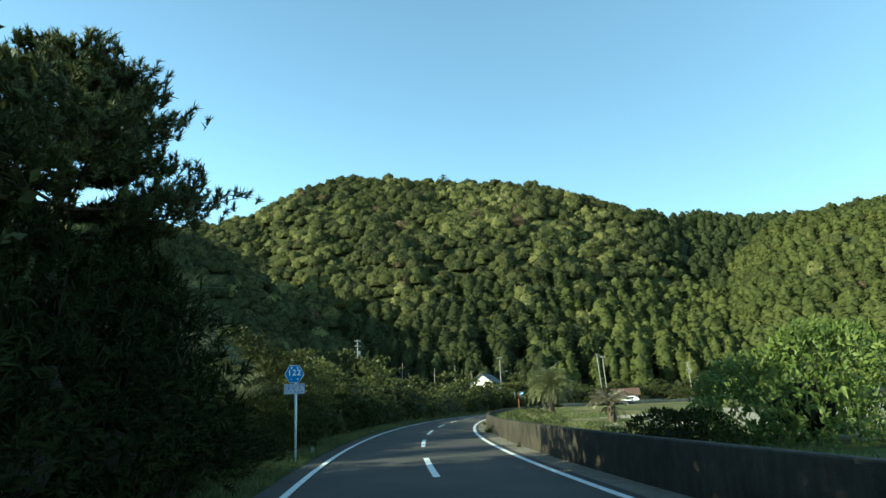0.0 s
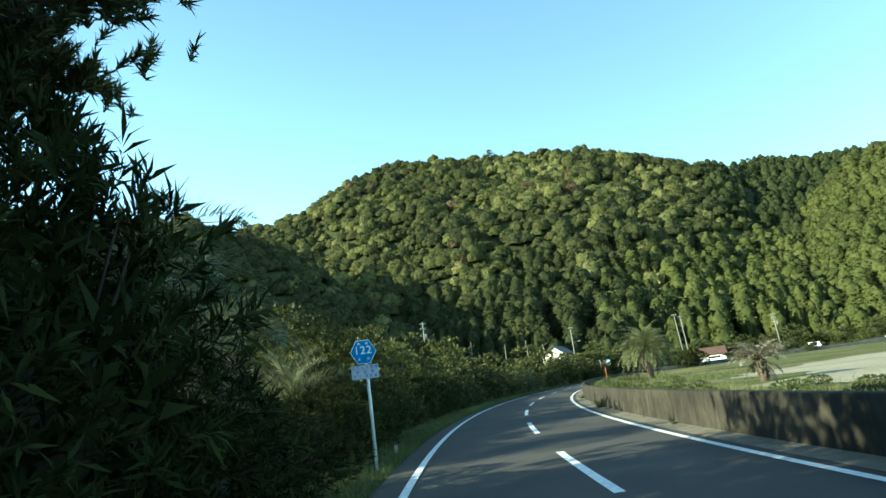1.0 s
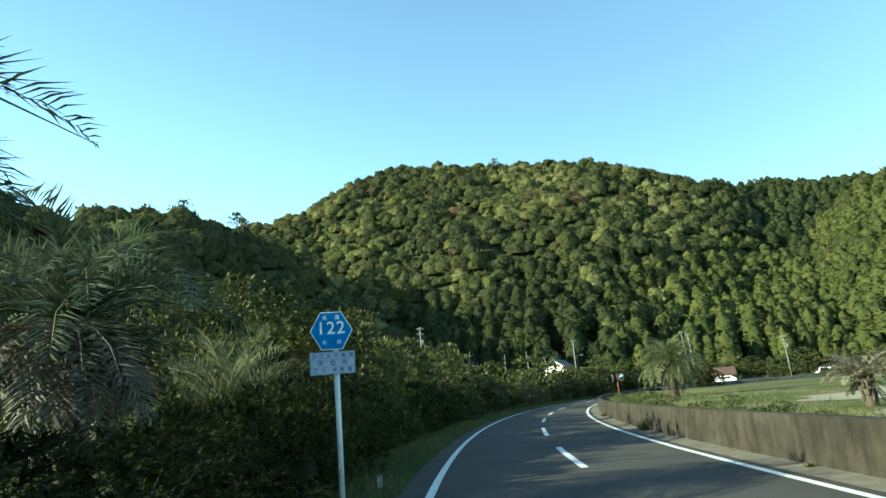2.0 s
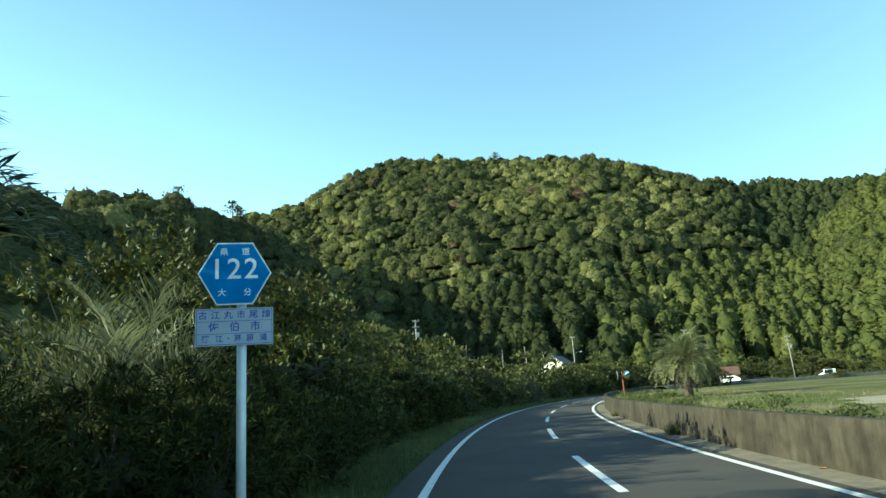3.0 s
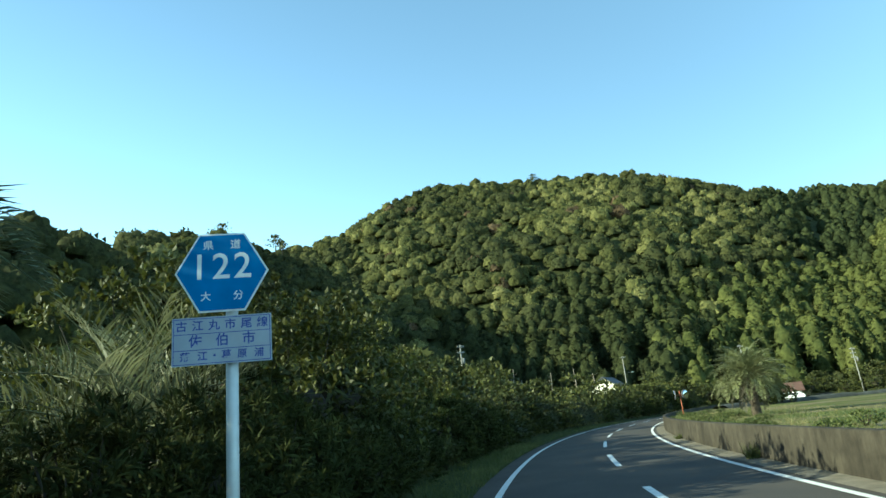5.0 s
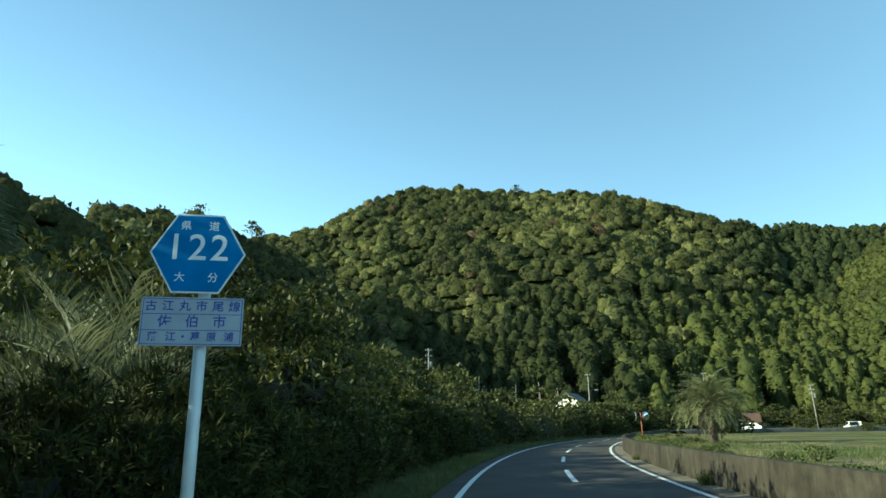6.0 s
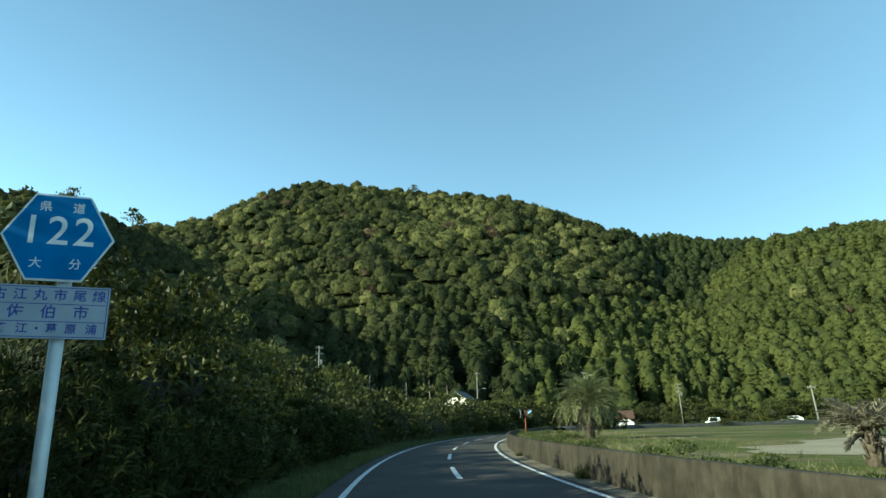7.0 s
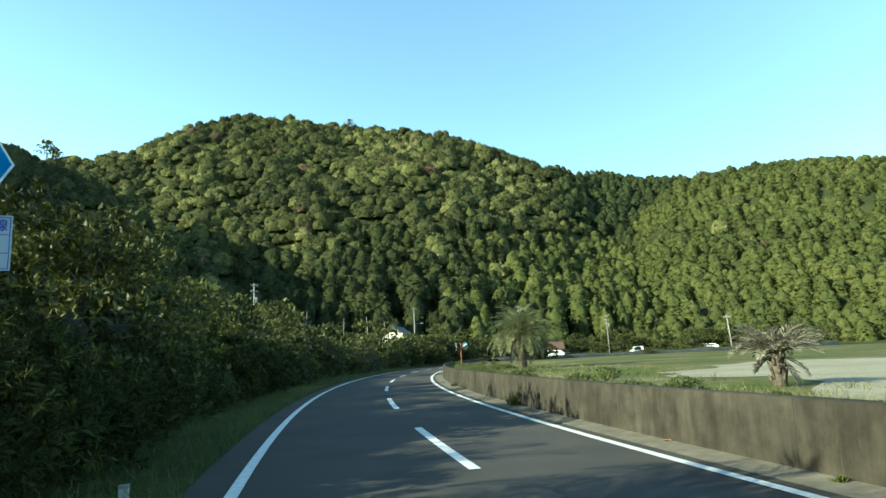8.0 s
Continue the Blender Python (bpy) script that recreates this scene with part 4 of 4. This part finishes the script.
    cedar.finish("cedar_woodland", "dark columnar cedar plantation on the lower slopes", "forest", CEDARM)
    cypress.finish("cypress_woodland", "dark even conifer stand on the far saddle", "forest", CYPRESSM)
    plantation.finish("plantation_woodland", "light green young conifer plantation on the hillside", "forest", PLANTM)
    trunks.finish("cedar_trunks", "thin pale cedar trunks at the wood edge", "tree trunks", PALEBARK)


woods()


def lone_tree(x, y, z, h, seed):
    """A small tree standing out on the ridge."""
    rng = np.random.default_rng(seed)
    ob = thing("ridge_tree", "lone pine standing out on the ridge line", "tree", (x, y, z), 0, "ridge pines")
    part("trunk", tube([(0, 0, -1), (0.1, 0, h * 0.5), (0, 0, h)], [0.18, 0.13, 0.04], 6), BARK, ob)
    P = np.concatenate([np.stack([rng.normal(size=60) * 0.16 * h * w, rng.normal(size=60) * 0.16 * h * w, np.full(60, h * t) + rng.normal(size=60) * 0.15], 1) for t, w in ((0.62, 1.3), (0.78, 1.0), (0.97, 0.5))])
    part("crown", spread(*LEAF, P, frames_of(rng.normal(size=P.shape), rng), rng.uniform(0.5, 0.9, len(P))), NEEDLE, ob)
    return ob


for _k, (_b, _d, _h) in enumerate(((0.75, 362, 8.0), (21.7, 405, 9.0), (22.9, 470, 9.0), (-23.8, 232, 8.0), (-23.2, 232, 6.5), (-28.4, 210, 8.5))):
    _x, _y = HILL_C[0] + _d * math.sin(radians(_b)), HILL_C[1] + _d * math.cos(radians(_b))
    lone_tree(_x, _y, float(land(np.array([_x]), np.array([_y]))[0][0]) - 0.5, _h, 12 + _k)


def tuft(x, y, z, size, seed):
    rng = np.random.default_rng(seed)
    ob = thing("grass_tuft", "tuft of green weeds growing at the wall's foot", "weed", (x, y, z), 0, "weeds at the wall foot")
    n = 140
    P = rng.normal(size=(n, 3)) * [0.1 * size, 0.1 * size, 0]
    W = P * 4 / size + [0, 0, 1] + rng.normal(size=(n, 3)) * 0.25
    L = rng.uniform(0.2, 0.6, n) * size
    part("blade", spread(*BLADE, P, frames_of(W, rng), np.stack([np.full(n, 0.02), L, L], 1)), GRASSM, ob)
    return ob


for k, (s, q) in enumerate(((0.6, 0.8), (-10.7, 0.16), (13.0, 0.5))):
    tuft(*road(s, 3.08), 0.0, q, 300 + k)

def dry_leaf(x, y, z, turn, size):
    """A curled fallen leaf."""
    ob = thing("fallen_leaf", "curled reddish-brown dry leaf lying by the wall", "leaf", (x, y, z), turn, "fallen leaves")
    V, F = [], []
    for i in range(7):
        t = i / 6
        w = 0.42 * math.sin(math.pi * (0.08 + 0.86 * t))
        for k in (-1, -0.5, 0, 0.5, 1):
            V.append((size * w * k, size * (t - 0.5), size * (0.02 + 0.35 * k * k * w + 0.25 * (t - 0.5) ** 2)))
    for i in range(6):
        for k in range(4):
            a = i * 5 + k
            F += [(a, a + 1, a + 6), (a, a + 6, a + 5)]
    part("blade", (np.array(V), np.array(F)), FALLEN, ob, smooth=True)
    return ob


FALLEN = plain("fallen_leaf_brown", (0.19, 0.10, 0.06), 0.9, var=0.35, scale=30.0)
dry_leaf(2.07, 24.71, 0.012, 35, 0.13)
dry_leaf(2.20, 24.03, 0.012, 110, 0.09)


def bare_trunk(x, y, z, h, seed):
    rng = np.random.default_rng(seed)
    ob = thing("bare_trunk", "thin pale bare tree trunk at the foot of the wood", "tree", (x, y, z), 0, "bare trunks")
    bits = [tube([(0, 0, -0.5), (rng.normal() * 0.15, 0, h * 0.5), (rng.normal() * 0.3, rng.normal() * 0.2, h)], [0.13, 0.10, 0.04], 6)]
    for k in range(7):
        b = np.array([0, 0, h * rng.uniform(0.45, 0.95)])
        a = rng.uniform(0, 6.28)
        bits.append(tube([b, b + np.array([math.cos(a), math.sin(a), 0.5]) * rng.uniform(0.4, 1.1)], [0.035, 0.01], 4))
    part("trunk", join(*bits), PALEBARK, ob)
    return ob


for k, (x, y, h) in enumerate(((-13, 123, 8.5), (-9, 126, 9.5), (-7.5, 127, 7.5), (-3, 131, 8.5), (1.5, 134, 9.0), (-17, 120, 7.0), (5, 137, 8.0))):
    bare_trunk(x, y, 0.3, h, 400 + k)

# ---- road sign ----
def hexagon(half_w, half_h, half_top, y, thick):
    bm = bmesh.new()
    pts = [(-half_w, 0), (-half_top, -half_h), (half_top, -half_h), (half_w, 0), (half_top, half_h), (-half_top, half_h)]
    f = bm.faces.new([bm.verts.new((px, y, pz)) for px, pz in pts])
    g = bmesh.ops.extrude_face_region(bm, geom=[f])
    bmesh.ops.translate(bm, vec=(0, thick, 0), verts=[v for v in g["geom"] if isinstance(v, bmesh.types.BMVert)])
    bmesh.ops.recalc_face_normals(bm, faces=bm.faces)
    return bm


def lettering(name, text, size, x, z, y, material, parent, wide=1.0, gap=1.0, thick=0.0):
    """A word on the sign's face, which looks along -y; x and z are its middle."""
    cu = bpy.data.curves.new(name, "FONT")
    cu.body, cu.size, cu.align_x, cu.align_y, cu.extrude, cu.offset, cu.space_character = text, size, "CENTER", "CENTER", 0.0006, thick, gap
    tmp = new(name, cu)
    me = bpy.data.meshes.new_from_object(tmp.evaluated_get(bpy.context.evaluated_depsgraph_get()))
    bpy.data.objects.remove(tmp)
    me.materials.clear()
    me.materials.append(material)
    ob = new(name, me)
    ob.parent = parent
    ob.matrix_local = Matrix.Translation((x, y, z)) @ Matrix.Rotation(radians(90), 4, "X") @ Matrix.Diagonal((wide, 1, 1, 1))
    return ob


def route_sign(x, y, turn):
    ob = thing("route_sign", "blue hexagonal prefectural route sign on a white pole", "road sign", (x, y, 0), turn)
    part("pole", tube([(0.05, 0.05, -0.2), (0.05, 0.05, 1.2), (0.05, 0.05, 2.62)], [0.038, 0.038, 0.038], 16), STEEL, ob, "white painted steel pole", True)
    shield = part("shield", hexagon(0.29, 0.259, 0.142, -0.008, 0.006), SIGNGREY, ob, "blue hexagonal shield with a pale rim")
    shield.location = (0, 0, 2.526)
    face = part("shield_face", hexagon(0.277, 0.247, 0.136, -0.011, 0.003), SIGNBLUE, shield, "blue face")
    for ch, cx in zip("\u770c\u9053", (-0.085, 0.085)):
        lettering("prefecture_road", ch, 0.066, cx, 0.178, -0.0115, SIGNGREY, shield, 1.0, 1.0, 0.0006)
    lettering("route_number", "122", 0.24, -0.006, 0.03, -0.0115, SIGNGREY, shield, 0.98, 1.14, 0.0015)
    for ch, cx in zip("\u5927\u5206", (-0.10, 0.10)):
        lettering("prefecture_name", ch, 0.066, cx, -0.16, -0.0115, SIGNGREY, shield, 1.0, 1.0, 0.0006)
    bm = block(-0.30, 0.30, -0.008, -0.003, -0.15, 0.15)
    plate = part("plate", bm, SIGNWHITE, ob, "pale white information plate")
    plate.location = (0, 0, 2.09)
    bm = bmesh.new()
    for a in ((-0.292, 0.292, 0.138, 0.142), (-0.292, 0.292, -0.142, -0.138), (-0.292, -0.288, -0.138, 0.138), (0.288, 0.292, -0.138, 0.138), (-0.288, 0.288, 0.043, 0.047), (-0.288, 0.288, -0.057, -0.053)):
        box(bm, a[0], a[1], -0.0095, -0.0082, a[2], a[3])
    part("plate_border", bm, SIGNINK, plate, "dark blue ruled lines")
    for k, ch in enumerate("\u53e4\u6c5f\u4e38\u5e02\u5c3e\u7dda"):
        lettering("route_name", ch, 0.07, (k - 2.5) * 0.098, 0.092, -0.0095, SIGNINK, plate, 1.0, 1.0, 0.001)
    for k, ch in enumerate("\u4f50\u4f2f\u5e02"):
        lettering("city_name", ch, 0.082, (k - 1) * 0.16, -0.005, -0.0095, SIGNINK, plate, 1.0, 1.0, 0.001)
    for ch, cx in zip("\u84b2\u6c5f\u30fb\u845b\u539f\u6d66", (-0.222, -0.118, -0.046, 0.025, 0.12, 0.222)):
        lettering("district_name", ch, 0.06, cx, -0.098, -0.0095, SIGNINK, plate, 1.0, 1.0, 0.001)
    for z in (2.62, 2.40, 2.17, 2.03):
        b = part("bracket", tube([(-0.05, 0.014, z), (0.15, 0.014, z)], [0.012, 0.012], 6), STEEL, ob)
    return ob


route_sign(-4.60, 19.26, 18.0)


stake = thing("boundary_stake", "short pale concrete boundary stake in the verge grass", "stake", (-4.83, 22.95, 0.03), 12)
part("post", block(-0.05, 0.05, -0.05, 0.05, -0.1, 0.17, 0.012), GREYWALL, stake)
part("cap", block(-0.052, 0.052, -0.052, 0.052, 0.17, 0.20, 0.012), POLEM, stake, "worn top")

# ---- far things ----
def utility_pole(x, y, z, height, arms, turn, light=False, lean=0.0):
    ob = thing("utility_pole", "grey concrete utility pole with crossarms", "utility pole", (x, y, z), turn, "utility poles")
    part("pole", tube([(0, 0, -0.5), (lean * 0.5, 0, height * 0.5), (lean, 0, height)], [0.15, 0.125, 0.095], 10), POLEM, ob, smooth=True)
    for k in range(arms):
        h = height - 0.35 - 0.9 * k
        part("crossarm", block(lean * h / height - 0.6, lean * h / height + 0.6, -0.16, -0.06, h - 0.06, h + 0.06), POLEM, ob)
        for q in (-0.52, -0.25, 0.25, 0.52):
            part("insulator", tube([(lean * h / height + q, -0.11, h + 0.06), (lean * h / height + q, -0.11, h + 0.26)], [0.05, 0.035], 6), GREYWALL, ob)
    if arms > 1:
        part("transformer", tube([(0.35, 0, height - 3.0), (0.35, 0, height - 2.1)], [0.24, 0.24], 10), POLEM, ob)
    if light:
        arm = part("lamp_arm", tube([(0, 0, height * 0.62), (0.8, 0, height * 0.68), (1.5, 0, height * 0.68)], [0.05, 0.04, 0.04], 6), POLEM, ob)
        part("lamp_head", block(1.4, 2.0, -0.12, 0.12, height * 0.68 - 0.05, height * 0.68 + 0.07, 0.03), WHITEPAINT, arm)
    return ob


utility_pole(-16.3, 116.2, 2.5, 11.2, 2, 30)
utility_pole(12.4, 154.8, 1.5, 10.6, 1, 20, True)
utility_pole(36.0, 153.3, 1.0, 10.7, 1, 10, False, -0.6)
utility_pole(37.4, 154.5, 1.0, 10.2, 1, 10, False, -0.4)
utility_pole(62.2, 167.4, 0.0, 9.6, 3, 5, False, -0.3)
utility_pole(58.2, 109.8, 0.0, 5.8, 1, -10, False, -0.4)


def small_car(kind, label, x, y, z, turn, length=4.2, height=1.5, van=False):
    ob = thing(kind, label, "vehicle", (x, y, z), turn, "parked white vehicles")
    w = 0.82
    bm = bmesh.new()
    prof = [(-length / 2, 0.3), (length / 2, 0.3), (length / 2, 0.75), (length * 0.36, 0.92), (length * 0.24, height), (-length * (0.46 if van else 0.3), height), (-length / 2, 0.95)]
    loops = []
    for sx in (-1, 1):
        loops.append([bm.verts.new((px, sx * w * (0.86 if pz > 1.1 else 1), pz)) for px, pz in prof])
    bm.faces.new(loops[0]), bm.faces.new(loops[1][::-1])
    for i in range(len(prof)):
        j = (i + 1) % len(prof)
        bm.faces.new((loops[0][j], loops[0][i], loops[1][i], loops[1][j]))
    bmesh.ops.recalc_face_normals(bm, faces=bm.faces)
    bmesh.ops.bevel(bm, geom=bm.edges[:], offset=0.06, segments=2, affect="EDGES", profile=0.5)
    part("body", bm, WHITEPAINT, ob)
    for sy in (-1, 1):
        part("side_window", block(-length * 0.27, length * 0.22, sy * w * 0.93 - 0.04, sy * w * 0.93 + 0.04, 1.0, height - 0.12, 0.02), GLASS, ob)
        for fx in (-0.31, 0.31):
            tyre = part("wheel", tube([(fx * length, sy * (w - 0.18), 0.3), (fx * length, sy * (w + 0.01), 0.3)], [0.3, 0.3], 16), TYRE, ob)
    part("rear_window", block(-length / 2 - 0.01, -length / 2 + 0.05, -0.6, 0.6, 1.02, height - 0.15, 0.01) if van else block(-length * 0.42, -length * 0.38, -0.6, 0.6, 1.0, height - 0.15, 0.01), GLASS, ob)
    part("windscreen", block(length * 0.28, length * 0.335, -0.62, 0.62, 0.98, height - 0.1, 0.01), GLASS, ob)
    for sy in (-1, 1):
        part("headlight", block(length / 2 - 0.05, length / 2 + 0.015, sy * 0.6 - 0.14, sy * 0.6 + 0.14, 0.62, 0.76, 0.02), MIRROR, ob)
        part("tail_light", block(-length / 2 - 0.015, -length / 2 + 0.05, sy * 0.68 - 0.06, sy * 0.68 + 0.06, 0.7, 0.98, 0.01), ORANGE, ob)
    return ob


small_car("van", "white van on the far road beyond the field", 68.5, 166.0, -0.3, 175, 3.4, 1.85, True)
small_car("car", "white car on the far road beyond the field", 83.0, 158.0, 0.0, 170, 4.4, 1.45)
small_car("car", "white car parked by the red-roofed hut", 36.6, 134.5, 0.0, 165, 4.3, 1.5)


def traffic_mirror(x, y):
    ob = thing("traffic_mirror", "pair of convex traffic mirrors on an orange post", "traffic mirror", (x, y, 0.0), -25)
    part("post", tube([(0, 0, -0.2), (0, 0, 1.2), (0, 0, 2.45)], [0.045, 0.045, 0.045], 10), ORANGE, ob, "orange painted steel post", True)
    V, F = ICO3
    part("crossbar", tube([(-0.42, 0, 2.1), (0.42, 0, 2.1)], [0.03, 0.03], 8), ORANGE, ob)
    for sx in (-1, 1):
        c, q = math.cos(sx * 1.1), math.sin(sx * 1.1)
        turn = np.array([[c, q, 0], [-q, c, 0], [0, 0, 1]])
        h = part("housing", (V @ (np.diag([0.38, 0.09, 0.38]) @ turn) + [sx * 0.42, -0.08, 2.15], F), DARKROOF, ob, "dark backed round housing", True)
        part("mirror", (V @ (np.diag([0.33, 0.06, 0.33]) @ turn) + np.array([0, -0.06, 0]) @ turn + [sx * 0.42, -0.08, 2.15], F), MIRROR, h, "convex mirror glass", True)
    return ob


traffic_mirror(7.6, 72.2)


def gabled_house(name, label, x, y, z, turn, w, d, h, roof_h, wallm, roofm):
    ob = thing(name, label, "house", (x, y, z), turn)
    bm = bmesh.new()
    ring = [[bm.verts.new(c) for c in ((-w / 2, yy, -1), (w / 2, yy, -1), (w / 2, yy, h), (0, yy, h + roof_h), (-w / 2, yy, h))] for yy in (-d / 2, d / 2)]
    bm.faces.new(ring[0]), bm.faces.new(ring[1][::-1])
    for i in range(5):
        bm.faces.new((ring[0][(i + 1) % 5], ring[0][i], ring[1][i], ring[1][(i + 1) % 5]))
    bmesh.ops.recalc_face_normals(bm, faces=bm.faces)
    part("wall", bm, wallm, ob)
    for sx in (-1, 1):
        bm = bmesh.new()
        e = 0.5
        k = roof_h / (w / 2)
        a, b = (0, h + roof_h + 0.05), (sx * (w / 2 + e), h - e * k + 0.05)
        vs = [bm.verts.new((px, yy, pz + dz)) for dz in (0, 0.16) for yy in (-d / 2 - e, d / 2 + e) for px, pz in (a, b)]
        for q in ((0, 1, 3, 2), (4, 6, 7, 5), (0, 4, 5, 1), (2, 3, 7, 6), (0, 2, 6, 4), (1, 5, 7, 3)):
            bm.faces.new([vs[i] for i in q])
        bmesh.ops.recalc_face_normals(bm, faces=bm.faces)
        part("roof", bm, roofm, ob)
    for px in (-w * 0.22, w * 0.22):
        win = part("window", block(px - 0.6, px + 0.6, -d / 2 - 0.04, -d / 2 + 0.02, h * 0.4, h * 0.4 + 1.0), GLASS, ob)
    part("door", block(-0.45, 0.45, -d / 2 - 0.04, -d / 2 + 0.02, -0.9, 1.1), DARKROOF, ob)
    return ob


gabled_house("house", "white-gabled house with a dark roof among trees", 9.2, 160.0, 3.0, -20, 5.6, 8, 3.2, 2.0, CREAM, DARKROOF)
gabled_house("hut", "low hut with a rust-red roof beyond the field", 37.2, 141.0, 0.0, 75, 5.0, 6.5, 1.8, 1.2, GREYWALL, REDROOF)
